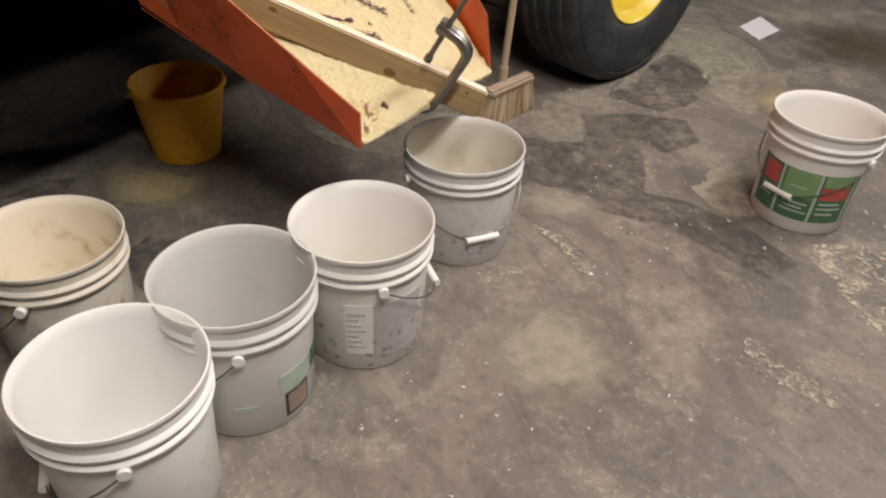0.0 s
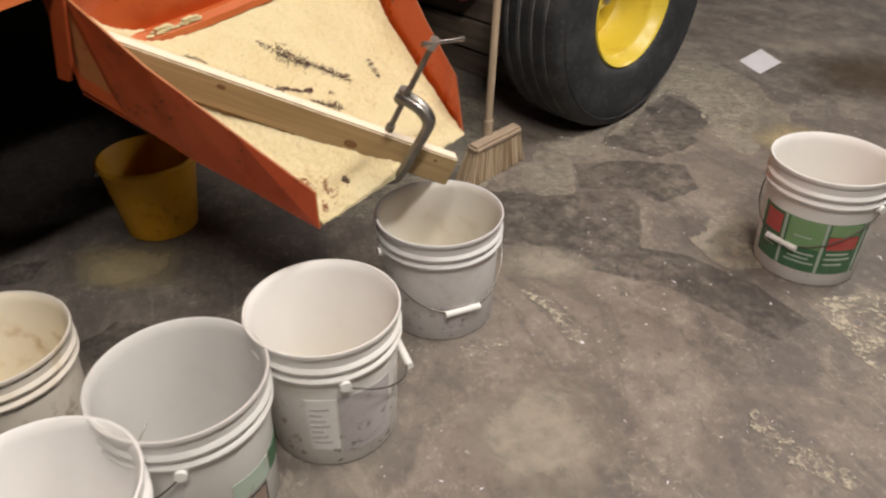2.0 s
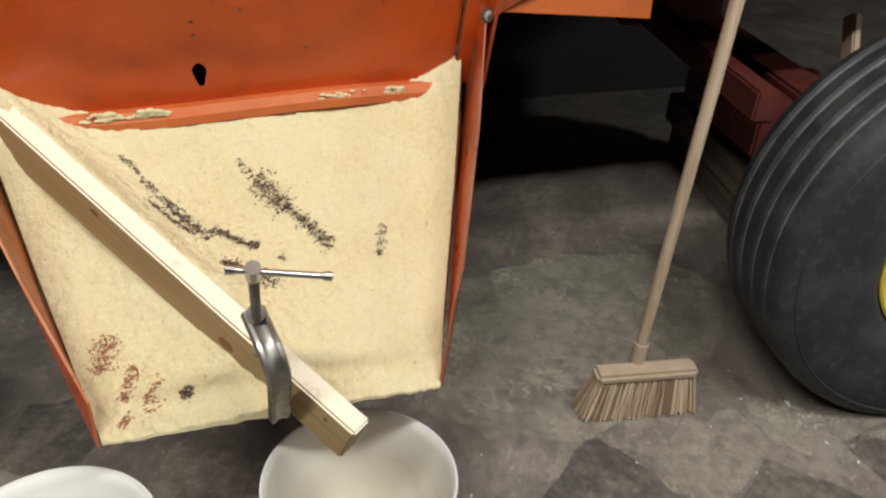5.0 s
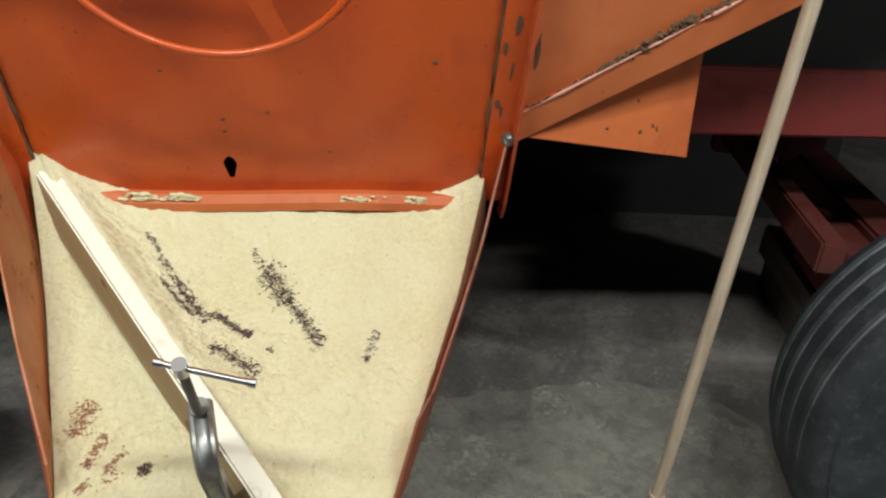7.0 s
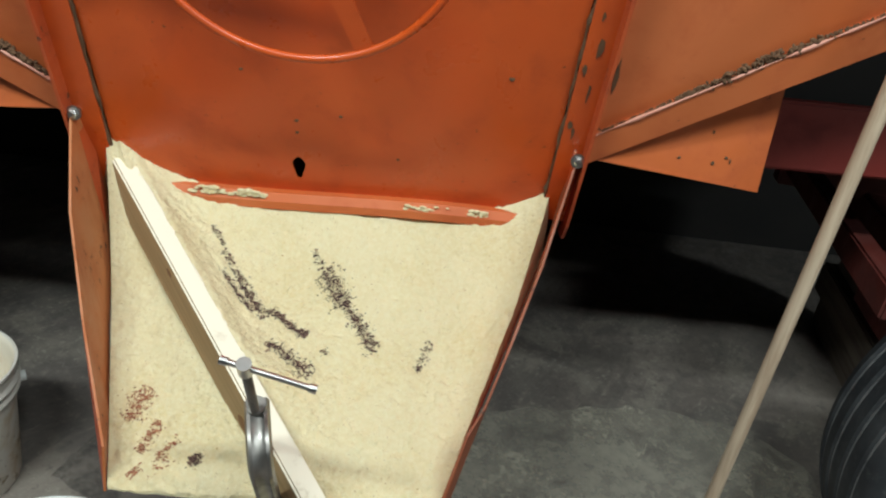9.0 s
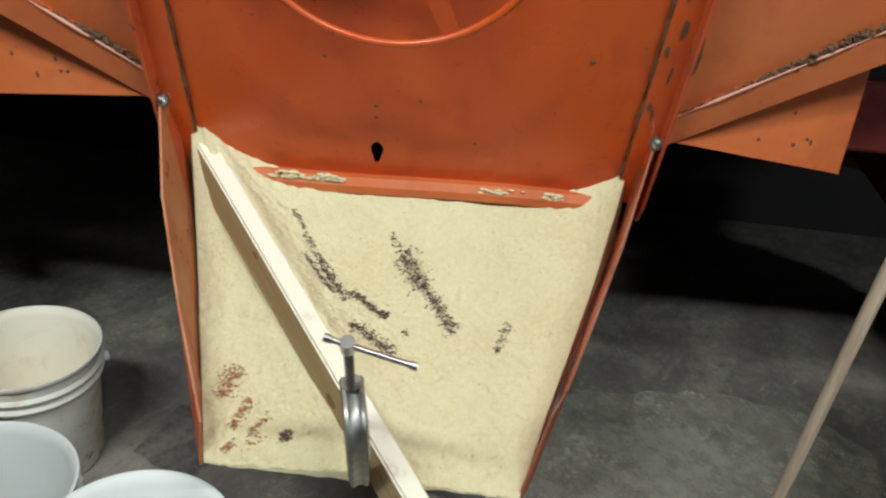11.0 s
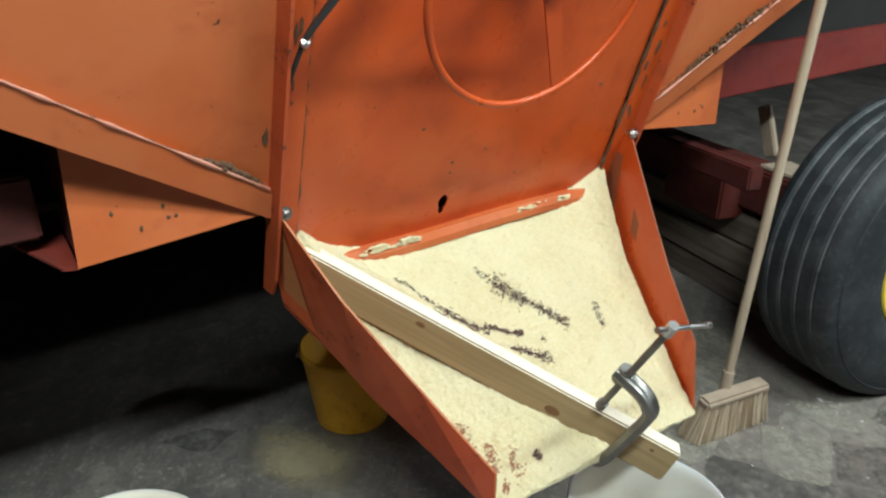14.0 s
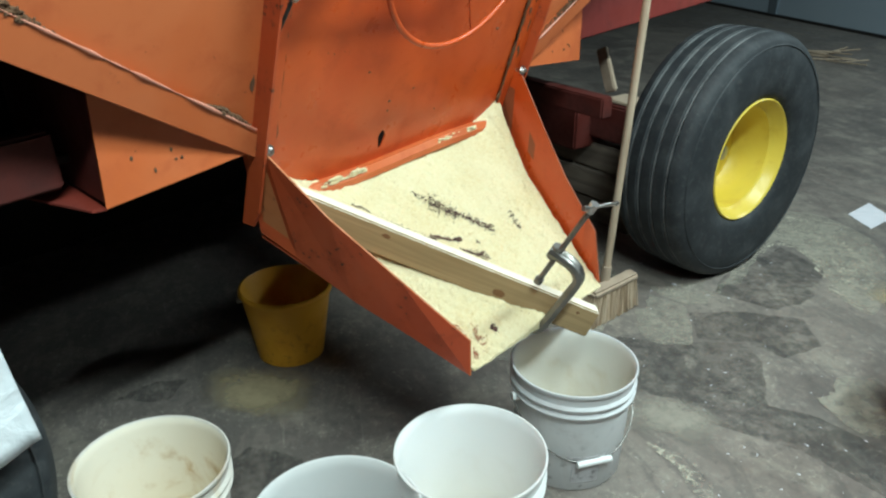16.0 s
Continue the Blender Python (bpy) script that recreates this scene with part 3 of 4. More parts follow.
def cheek(stations, thick):
    """A tapering sheet: stations of (a at the foot, a at the top, b, foot, top)."""
    bm = B()
    rings = [[bm.verts.new(at(a0, b, z0)), bm.verts.new(at(a1, b, z1)), bm.verts.new(at(a1 + thick, b, z1)), bm.verts.new(at(a0 + thick, b, z0))] for a0, a1, b, z0, z1 in stations]
    for p, q in zip(rings, rings[1:]):
        for n_ in range(4):
            bm.faces.new((p[n_], p[(n_ + 1) % 4], q[(n_ + 1) % 4], q[n_]))
    bm.faces.new(rings[0])
    bm.faces.new(rings[-1][::-1])
    return bm


def two_sided(ob, way):
    """Gives the faces that look along a, and the cut edge, the second material."""
    for p in ob.data.polygons:
        if p.normal.x * way > 0.3 or abs(p.normal.x) <= 0.3:
            p.material_index = 1


two_sided(part("cheek", cheek([(-0.424, -0.443, -0.075, 0.738, 0.965), (-0.394, -0.442, 0.010, 0.684, 0.940), (-0.3555, -0.400, 0.135, 0.602, 0.814), (-0.310, -0.337, 0.262, 0.534, 0.686), (-0.271, -0.267, 0.387, 0.467, 0.552)], -0.004), [WALLRED, DUSTED], chute, "worn red chute cheek"), 1)
# outer faces and cut edge take the brown that carries grime and shade
two_sided(part("cheek", cheek([(0.424, 0.443, -0.075, 0.738, 0.965), (0.392, 0.432, 0.012, 0.684, 0.935), (0.341, 0.380, 0.135, 0.602, 0.790), (0.305, 0.335, 0.228, 0.550, 0.698), (0.268, 0.292, 0.320, 0.504, 0.626), (0.252, 0.266, 0.362, 0.482, 0.603), (0.233, 0.232, 0.400, 0.465, 0.485)], 0.004), [ORANGE, GRIMY_SHADED], chute, "orange chute cheek with chipped paint"), 1)

# ---- meal in the chute ----
BT0, BT1 = Vector((-0.424, -0.062, 0.874)), Vector((0.070, 0.484, 0.499))   # upper near edge of the board as (a, b, z)


def cheek_a(b, s):
    t = min(1.0, max(0.0, (b + 0.075) / 0.465))
    return (-0.421 + t * 0.155) if s < 0 else (0.420 - t * 0.188)


def meal_height(a, b):
    z = 0.486 + 0.545 * (0.385 - b)
    if b < 0.13:
        z += 0.060 * ((0.13 - b) / 0.2) ** 2
    w = abs(a) / 0.43
    z += 0.075 * max(0.0, (0.10 - b) / 0.18) * w ** 5
    z += (0.032 + 0.014 * noise.noise((b * 16, 3, 1))) * min(1.0, max(0.0, (0.36 - b) / 0.3)) * max(0.0, (a - cheek_a(b, 1) + 0.10) / 0.10) ** 2
    f = (b - BT0.y) / (BT1.y - BT0.y)
    line_a, line_z = BT0.x + f * (BT1.x - BT0.x), BT0.z + f * (BT1.z - BT0.z)
    d = max(0.0, (a - line_a - 0.055) * 0.75) if a > line_a + 0.02 else (a - line_a) * 0.75
    if a > line_a + 0.02:
        bank = line_z - 0.021 - z
        z += max(0.0, bank) * math.exp(-(d / 0.055) ** 1.3) * min(1.0, max(0.0, (0.38 - b) / 0.14))
    else:
        z += 0.022 * math.exp(min(0.0, d) / 0.03)
    z += 0.058 * math.exp(-((a + 0.405) / 0.035) ** 2 - ((b + 0.060) / 0.040) ** 2)
    z += 0.008 * noise.noise((a * 9, b * 9, 0)) + 0.0050 * noise.noise((a * 28, b * 28, 3)) + 0.0042 * noise.noise((a * 60, b * 85, 7)) + 0.0030 * noise.noise((a * 130, b * 170, 5))
    return z


bm = B()
NA, NB = 220, 170
rows = []
for j in range(NB + 1):
    b = -0.072 + (0.390 + 0.072) * j / NB
    row = []
    for i in range(NA + 1):
        f = i / NA
        a = cheek_a(b, -1) + f * (cheek_a(b, 1) - cheek_a(b, -1))
        reach = (j / NB) ** 8 * (0.003 + 0.012 * (a + 0.27) / 0.5)
        row.append(bm.verts.new(at(a, b + reach + (0.003 * noise.noise((a * 40, 0, 0)) if j == NB else 0), meal_height(a, b + reach))))
    rows.append(row)
for r0, r1 in zip(rows, rows[1:]):
    for i in range(NA):
        bm.faces.new((r0[i], r0[i + 1], r1[i + 1], r1[i]))
rim_v = rows[0] + [r[-1] for r in rows[1:]] + rows[-1][-2::-1] + [r[0] for r in rows[-2:0:-1]]
base_v = [bm.verts.new((q.co.x, q.co.y, min(q.co.z - 0.004, 0.605 + 0.58 * (q.co.y + 0.14) if q.co.y > -0.14 else 0.605 + 0.51 * (q.co.y + 0.14)))) for q in rim_v]
for i in range(len(rim_v)):
    j = (i + 1) % len(rim_v)
    bm.faces.new((rim_v[i], rim_v[j], base_v[j], base_v[i]))
meal = part("corn_meal", bm, MEAL, None, smooth=True)
meal.matrix_world = MACH
tagged(meal, "pale yellow ground corn meal sloping down the open chute", "grain meal", kind="stuff")


def streak(name, label, material, marks, seed):
    """Flecks lying on the meal along short drags: (a0, b0, a1, b1, half width, count)."""
    rng = random.Random(seed)
    bm = B()
    for a0, b0, a1, b1, w, count in marks:
        for _ in range(count):
            t = rng.random()
            g = rng.gauss(0, 0.5)
            a = a0 + (a1 - a0) * t + (b1 - b0) * g * w / max(1e-6, math.hypot(a1 - a0, b1 - b0))
            b = b0 + (b1 - b0) * t - (a1 - a0) * g * w / max(1e-6, math.hypot(a1 - a0, b1 - b0))
            r = rng.uniform(0.0012, 0.0032)
            mm = Matrix.Translation(at(a, b, meal_height(a, b) + 0.0008)) @ Euler((0.5 + rng.uniform(-0.4, 0.4), rng.uniform(-0.4, 0.4), rng.random() * 6.3)).to_matrix().to_4x4() @ Matrix.Diagonal((r * rng.uniform(0.8, 1.8), r * 0.8, r * 0.35, 1))
            vs = [bm.verts.new(mm @ Vector(p)) for p in ((1, 0, 0), (-0.5, 0.9, 0), (-0.6, -0.8, 0), (0, 0, 1))]
            for f in ((0, 1, 3), (1, 2, 3), (2, 0, 3), (0, 2, 1)):
                bm.faces.new([vs[i] for i in f])
    ob = part(name, bm, material)
    ob.matrix_world = MACH
    return tagged(ob, label, "grain chaff", kind="stuff")


STREAKS_DARK = [(-0.022, -0.001, 0.000, 0.030, 0.008, 70), (0.003, 0.031, 0.050, 0.085, 0.020, 620), (0.045, 0.080, 0.075, 0.112, 0.010, 160), (0.070, 0.105, 0.110, 0.158, 0.015, 330),
                (-0.213, -0.014, -0.142, 0.067, 0.005, 160), (-0.142, 0.067, -0.085, 0.135, 0.010, 380), (-0.176, 0.068, -0.108, 0.129, 0.006, 210), (-0.082, 0.109, -0.046, 0.129, 0.008, 200), (-0.046, 0.129, -0.008, 0.147, 0.008, 240),
                (-0.071, 0.183, 0.012, 0.214, 0.014, 420), (-0.185, 0.03, -0.12, 0.10, 0.004, 80), (0.208, 0.136, 0.186, 0.185, 0.009, 110), (0.022, 0.170, 0.028, 0.178, 0.006, 25), (-0.150, 0.346, -0.142, 0.358, 0.012, 130)]
STREAKS_RED = [(-0.253, 0.245, -0.262, 0.300, 0.018, 330), (-0.215, 0.296, -0.237, 0.344, 0.010, 170), (-0.179, 0.322, -0.205, 0.352, 0.006, 80), (-0.237, 0.366, -0.230, 0.374, 0.012, 60), (-0.200, 0.35, -0.19, 0.37, 0.02, 30)]
streak("chaff_streaks", "dark chaff dragged in streaks over the corn meal", CHAFF, STREAKS_DARK, 3)
streak("bran_flecks", "reddish brown bran flecks on the corn meal near the lip", BRAN, STREAKS_RED, 4)

# ---- the board and the clamp ----
d = BT1 - BT0
board = thing("wooden_board", "pine board lying across the chute, dusted with meal", "lumber")
ux = at(*d).normalized()
up_ = Vector((0, 0, 1))
up_ = (up_ - ux * up_.dot(ux)).normalized()
right_ = ux.cross(up_)           # towards +a
board.matrix_world = MACH @ Matrix.Translation(at(*BT0)) @ Matrix((ux, -right_, up_)).transposed().to_4x4()
LONG = d.length
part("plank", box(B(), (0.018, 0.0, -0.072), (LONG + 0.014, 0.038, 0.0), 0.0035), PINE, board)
for x, z, rx, rz in ((LONG - 0.228, -0.048, 0.017, 0.010), (LONG - 0.52, -0.020, 0.011, 0.006), (LONG - 0.035, -0.02, 0.005, 0.004)):
    kn = lathe(B(), [(0.0, 0.0), (1.0, 0.0), (0.8, 0.06), (0.0, 0.08)], 18, loop=False)
    bmesh.ops.transform(kn, matrix=Matrix.Translation((x, 0.0003, z)) @ Matrix.Rotation(radians(90), 4, "X") @ Matrix.Diagonal((rx, rz, 0.012, 1)), verts=kn.verts)
    part("knot", kn, KNOT, board, "dark oval knot")

clamp = thing("c_clamp", "grey forged C-clamp pinching the board to the chute lip", "clamp", MACH)
J, K, L = at(-0.027, 0.522, 0.803), at(-0.031, 0.440, 0.684), at(-0.034, 0.392, 0.592)
axis = (L - J).normalized()
M, N = at(-0.010, 0.516, 0.640), at(-0.022, 0.412, 0.452)
out = (M - K)
out = (out - axis * out.dot(axis)).normalized()
TT = [(0.0075, -0.012), (0.0085, -0.008), (0.0058, -0.003), (0.0058, 0.003), (0.0085, 0.008), (0.0075, 0.012), (0.0, 0.0150), (-0.0075, 0.012), (-0.0085, 0.008), (-0.0058, 0.003), (-0.0058, -0.003), (-0.0085, -0.008), (-0.0075, -0.012), (0.0, -0.0150)]
kc = K + axis * 0.006
reach, drop = 0.078, 0.222
spine = [kc - out * 0.012, kc + out * 0.012, kc + out * reach * 0.55, kc + out * reach * 0.85 + axis * 0.010, kc + out * reach + axis * 0.032, kc + out * reach + axis * drop * 0.5, kc + out * reach * 0.98 + axis * (drop - 0.032), kc + out * reach * 0.82 + axis * (drop - 0.008), kc + out * reach * 0.5 + axis * drop, kc - out * 0.004 + axis * (drop - 0.002)]
curve = []
for i in range(len(spine) - 1):
    p0, p1, p2, p3 = spine[max(0, i - 1)], spine[i], spine[i + 1], spine[min(len(spine) - 1, i + 2)]
    for t in (0, 0.25, 0.5, 0.75):
        curve.append(0.5 * ((2 * p1) + (p2 - p0) * t + (2 * p0 - 5 * p1 + 4 * p2 - p3) * t * t + (3 * p1 - p0 - 3 * p2 + p3) * t ** 3))
curve.append(spine[-1])
fr = part("frame", sweep(B(), curve, [(1.25 * x, 1.15 * y) for x, y in TT], up=out.cross(axis)), FORGED, clamp, smooth=True)
bm = B()
tube(bm, [kc - axis * 0.017, kc - axis * 0.013, kc + axis * 0.013, kc + axis * 0.017], 0.0135, 16)
part("boss", bm, FORGED, fr, smooth=True)
bm = B()
tube(bm, [kc + axis * (drop - 0.006), kc + axis * (drop - 0.024)], 0.010, 14)
part("anvil", bm, FORGED, fr)
n_turns = 42
pts = [J + axis * 0.004 + axis * ((L - J).length - 0.012) * i / (n_turns * 2) for i in range(n_turns * 2 + 1)]
part("screw", sweep(B(), pts, circle(0.0066, 12), scale=[1.0 if i % 2 else 0.86 for i in range(len(pts))]), FORGED, clamp, "threaded screw")
part("swivel_foot", tube(B(), [L - axis * 0.014, L - axis * 0.006, L - axis * 0.005, L], 0.010, 16), FORGED, clamp)
part("screw_head", tube(B(), [J - axis * 0.010, J - axis * 0.007, J + axis * 0.010, J + axis * 0.014], 0.0095, 14), PLATED, clamp, smooth=True)
tip = at(0.056, 0.530, 0.786)
bar = (tip - J).normalized()
tb = part("tommy_bar", tube(B(), [J - bar * 0.026, J + bar * 0.03, tip], 0.0042, 10), PLATED, clamp, "bright sliding tommy bar", True)
for e in (J - bar * 0.026, tip):
    part("bar_knob", tube(B(), [e - bar * 0.005, e - bar * 0.003, e + bar * 0.003, e + bar * 0.005], 0.0058, 10), PLATED, tb)


# ---- buckets ----
def bail(parent, ear_r, ear_z, turn, drop_angle, length, grip, s=1.0):
    """Ears, wire bail hanging from them and its grip; turn is where the bail hangs, in degrees."""
    out_ = Vector((math.cos(radians(turn)), math.sin(radians(turn)), 0))
    e = Vector((-out_.y, out_.x, 0))
    hang = out_ * math.sin(radians(drop_angle)) - Vector((0, 0, 1)) * math.cos(radians(drop_angle))
    c = Vector((0, 0, ear_z))
    pts = [c + e * (ear_r + 0.008) * math.cos(q) + hang * length * math.sin(q) for q in [math.pi * i / 28 for i in range(29)]]
    wire = part("bail", tube(B(), pts, 0.0019, 7), FORGED, parent, "wire bail handle", True)
    if grip:
        mid = pts[14]
        t = (pts[15] - pts[13]).normalized()
        part("grip", tube(B(), [mid - t * 0.046, mid - t * 0.043, mid + t * 0.043, mid + t * 0.046], 0.0085, 12), GRIPW, wire, "white plastic grip", True)
    for k_ in (-1, 1):
        base = c + e * k_ * (ear_r - 0.0065)
        part("ear", tube(B(), [base, base + e * k_ * 0.014, base + e * k_ * 0.018], 0.0115, 14), parent.children[0].data.materials[0] if parent.name.startswith("pail") else GRIPW, parent, smooth=True)


def wall_radius(d, h):
    rt, rb = d / 2 * 0.945, d / 2 * 0.860
    return lambda z: rb + (rt - rb) * z / h


def bucket(label, x, y, d, h, material, turn, drop_angle=50, grip=True, oval=0.0, inside=INNER):
    b = thing("bucket", label, "bucket", pose(x, y, 0), "plastic buckets")
    w, R = wall_radius(d, h), d / 2
    k = h / 0.325
    prof = [(0.0, 0.004), (w(0) - 0.010, 0.004), (w(0) - 0.008, 0.0), (w(0) - 0.003, 0.001), (w(0), 0.006), (w(0.2 * k), 0.2 * k), (w(0.248 * k), 0.248 * k), (R * 0.985, 0.250 * k), (R * 0.992, 0.255 * k), (R * 0.975, 0.259 * k), (w(0.26 * k) + 0.002, 0.262 * k),
            (w(0.27 * k) + 0.002, 0.272 * k), (R * 0.99, 0.275 * k), (R * 0.998, 0.280 * k), (R * 0.975, 0.285 * k), (w(0.29 * k) + 0.003, 0.288 * k), (w(0.31 * k) + 0.003, 0.309 * k), (R * 0.985, 0.312 * k), (R, 0.319 * k), (R * 0.995, 0.3245 * k), (R * 0.975, 0.325 * k), (R * 0.955, 0.322 * k),
            (w(0.30 * k) - 0.002, 0.30 * k), (w(0.15 * k) - 0.0025, 0.15 * k), (w(0.01) - 0.0025, 0.014), (w(0) - 0.012, 0.008), (0.0, 0.008)]
    body = part("body", lathe(B(), prof, 64, loop=False, wobble=(lambda th: 1 + oval * math.cos(2 * th)) if oval else None), [material, inside], b, smooth=True)
    for p in body.data.polygons:
        c, nn = p.center, p.normal
        if (c.x * nn.x + c.y * nn.y < -0.02 and c.z < 0.315 * k) or (nn.z > 0.5 and c.z < 0.03):
            p.material_index = 1
    bail(b, w(0.25 * k) + 0.006, 0.242 * k, turn, drop_angle, 0.195 * R / 0.16, grip)
    return b, w


def contents(x, y, z, r, label, lump=0.02, seed=0):
    bm = B()
    rings = []
    for i in range(13):
        f = i / 12
        rings.append([bm.verts.new((r * f * math.cos(q), r * f * math.sin(q), z + lump * (1 - f * f) + 0.006 * noise.noise((f * 3 * math.cos(q), f * 3 * math.sin(q), seed)))) for q in [2 * math.pi * j / 40 for j in range(40)]])
    low_ring = [bm.verts.new((0.98 * q.co.x, 0.98 * q.co.y, 0.0085)) for q in rings[-1]]
    for a, c in list(zip(rings[1:], rings[2:])) + [(rings[-1], low_ring)]:
        for j in range(40):
            bm.faces.new((a[j], a[(j + 1) % 40], c[(j + 1) % 40], c[j]))
    bm.faces.new(rings[1])
    bm.faces.new(low_ring[::-1])
    bmesh.ops.delete(bm, geom=rings[0], context="VERTS")
    ob = part("corn_meal", bm, MEAL, smooth=True)
    ob.matrix_world = pose(x, y, 0)
    return tagged(ob, label, "grain meal", kind="stuff")


def patch(parent, name, t0, t1, z0, z1, w, material, label="", thick=0.0012):
    return part(name, arc_patch(B(), t0, t1, z0, z1, w, thick), material, parent, label, True)


# nearest to the start: plain white
b1, w = bucket("clean white plastic bucket standing on the concrete floor", -0.444, 0.612, 0.322, 0.323, WHITE, -150)
# milky bucket with faded print
b2, w = bucket("milky white plastic bucket with faded green print", -0.344, 0.891, 0.325, 0.323, MILKY, -158, 42, False, inside=MILKY)
lab = patch(b2, "label", -40, -6, 0.10, 0.15, w, MINT_L, "faded pale green print")
frame_ = patch(b2, "label", -36, -10, 0.025, 0.092, w, BLACK_L, "black-framed printed label")
patch(frame_, "label_field", -33.5, -12.5, 0.032, 0.086, w, BROWN_L, thick=0.0020)
patch(b2, "label", -3, 22, 0.10, 0.15, w, GREEN_D, "dark green print")
patch(b2, "label", -78, -58, 0.078, 0.092, w, MINT_L, "faded green print bar")
# splashed bucket with a peeling label
b3, w = bucket("mud-splashed white plastic bucket with a peeling grey label", -0.145, 1.123, 0.318, 0.325, SPLASHED, 30, 58)
lab = patch(b3, "label", -92, -68, 0.055, 0.20, w, WHITE, "pale peeling label")
patch(b3, "label", -66, -18, 0.04, 0.20, w, GREY_L, "scuffed grey label")
for i in range(7):
    patch(lab, "print_bar", -90, -74 - 3 * (i % 3), 0.075 + 0.016 * i, 0.080 + 0.016 * i, w, GREY_L, thick=0.0019)
# bucket under the chute
b4, w = bucket("scuffed white plastic bucket under the chute lip", 0.022, 1.551, 0.319, 0.302, SCUFFED, -58, 48, inside=MEALY)
patch(b4, "label", -80, -52, 0.03, 0.11, w, GREY_L, "worn grey print")
# meal-stained bucket by the machine
b5, w = bucket("grubby meal-stained white bucket, slightly squashed", -0.781, 0.949, 0.315, 0.301, GRUBBY, -170, 45, False, 0.02, inside=CAKED)
patch(b5, "label", -75, -25, 0.05, 0.17, w, GREY_L, "worn illegible label")
# green-label bucket out on the floor
b6, w = bucket("white plastic bucket with a green and red label", 1.029, 1.930, 0.319, 0.330, WHITE, -138, 47)
wrap = patch(b6, "label", -172, -50, 0.045, 0.205, w, GREEN_D, "green label with pale green and red fields")
patch(wrap, "label_field", -134, -98, 0.120, 0.204, w, GREEN_L, thick=0.0019)
patch(wrap, "label_field", -165, -142, 0.135, 0.195, w, RED_L, thick=0.0019)
patch(wrap, "label_field", -92, -60, 0.125, 0.165, w, RED_L, thick=0.0019)
patch(wrap, "label_field", -92, -60, 0.168, 0.204, w, GREEN_L, thick=0.0019)
for t0_, t1_, z_ in ((-130, -102, 0.098), (-128, -106, 0.084), (-131, -100, 0.070), (-90, -66, 0.108), (-91, -62, 0.092), (-90, -70, 0.074), (-164, -144, 0.112), (-163, -146, 0.090), (-126, -108, 0.150)):
    patch(wrap, "print_bar", t0_, t1_, z_, z_ + 0.005, w, MINT_L, thick=0.0021)
for t_ in (-138, -96, -55):
    patch(wrap, "label_edge", t_ - 1.6, t_ + 1.6, 0.045, 0.205, w, MINT_L, thick=0.0023)
contents(-0.145, 1.123, 0.035, 0.132, "thin layer of corn meal inside a white bucket", 0.015, 1)
contents(0.022, 1.551, 0.075, 0.135, "small heap of corn meal in the bucket under the chute", 0.03, 2)
contents(-0.781, 0.949, 0.060, 0.130, "corn meal left in the grubby bucket", 0.01, 3)
contents(1.029, 1.930, 0.045, 0.130, "corn meal in the bottom of a bucket", 0.012, 4)

# yellow pail under the machine
pail = thing("pail", "yellow plastic pail standing on the floor under the machine", "bucket", pose(-0.916, 1.838, 0))
prof = [(0, 0.004), (0.094, 0.004), (0.101, 0.0), (0.106, 0.004), (0.140, 0.226), (0.142, 0.230), (0.147, 0.231), (0.149, 0.238), (0.146, 0.245), (0.140, 0.247), (0.136, 0.241), (0.102, 0.012), (0.092, 0.008), (0, 0.008)]
part("body", lathe(B(), prof, 64, loop=False), YELLOW, pail, smooth=True)
bail(pail, 0.143, 0.222, 128, 58, 0.170, False)


# ---- wheels ----
def tyre_profile(R, W, rim, grooves):
    """Closed (r, across) outline with grooved tread, round shoulders and bulging sidewalls."""
    pts = [(rim, -W * 0.66), (rim + 0.010, -W * 0.84), (rim + 0.030, -W * 0.95), (rim + (R - rim) * 0.35, -W * 0.99), (rim + (R - rim) * 0.6, -W), (R * 0.93, -W * 0.95), (R * 0.972, -W * 0.84), (R * 0.985, -W * 0.74)]
    for g in grooves:
        c, hw = g * W, 0.006
        rr = R - 0.010 * (c / W) ** 2
        pts += [(rr, c - hw - 0.004), (rr - 0.004, c - hw), (rr - 0.011, c - hw * 0.4), (rr - 0.011, c + hw * 0.4), (rr - 0.004, c + hw), (rr, c + hw + 0.004)]
    pts += [(R * 0.985, W * 0.74), (R * 0.972, W * 0.84), (R * 0.93, W * 0.95), (rim + (R - rim) * 0.6, W), (rim + (R - rim) * 0.35, W * 0.99), (rim + 0.030, W * 0.95), (rim + 0.010, W * 0.84), (rim, W * 0.66)]
    return pts + [(rim - 0.006, W * 0.5), (rim - 0.006, -W * 0.5)]


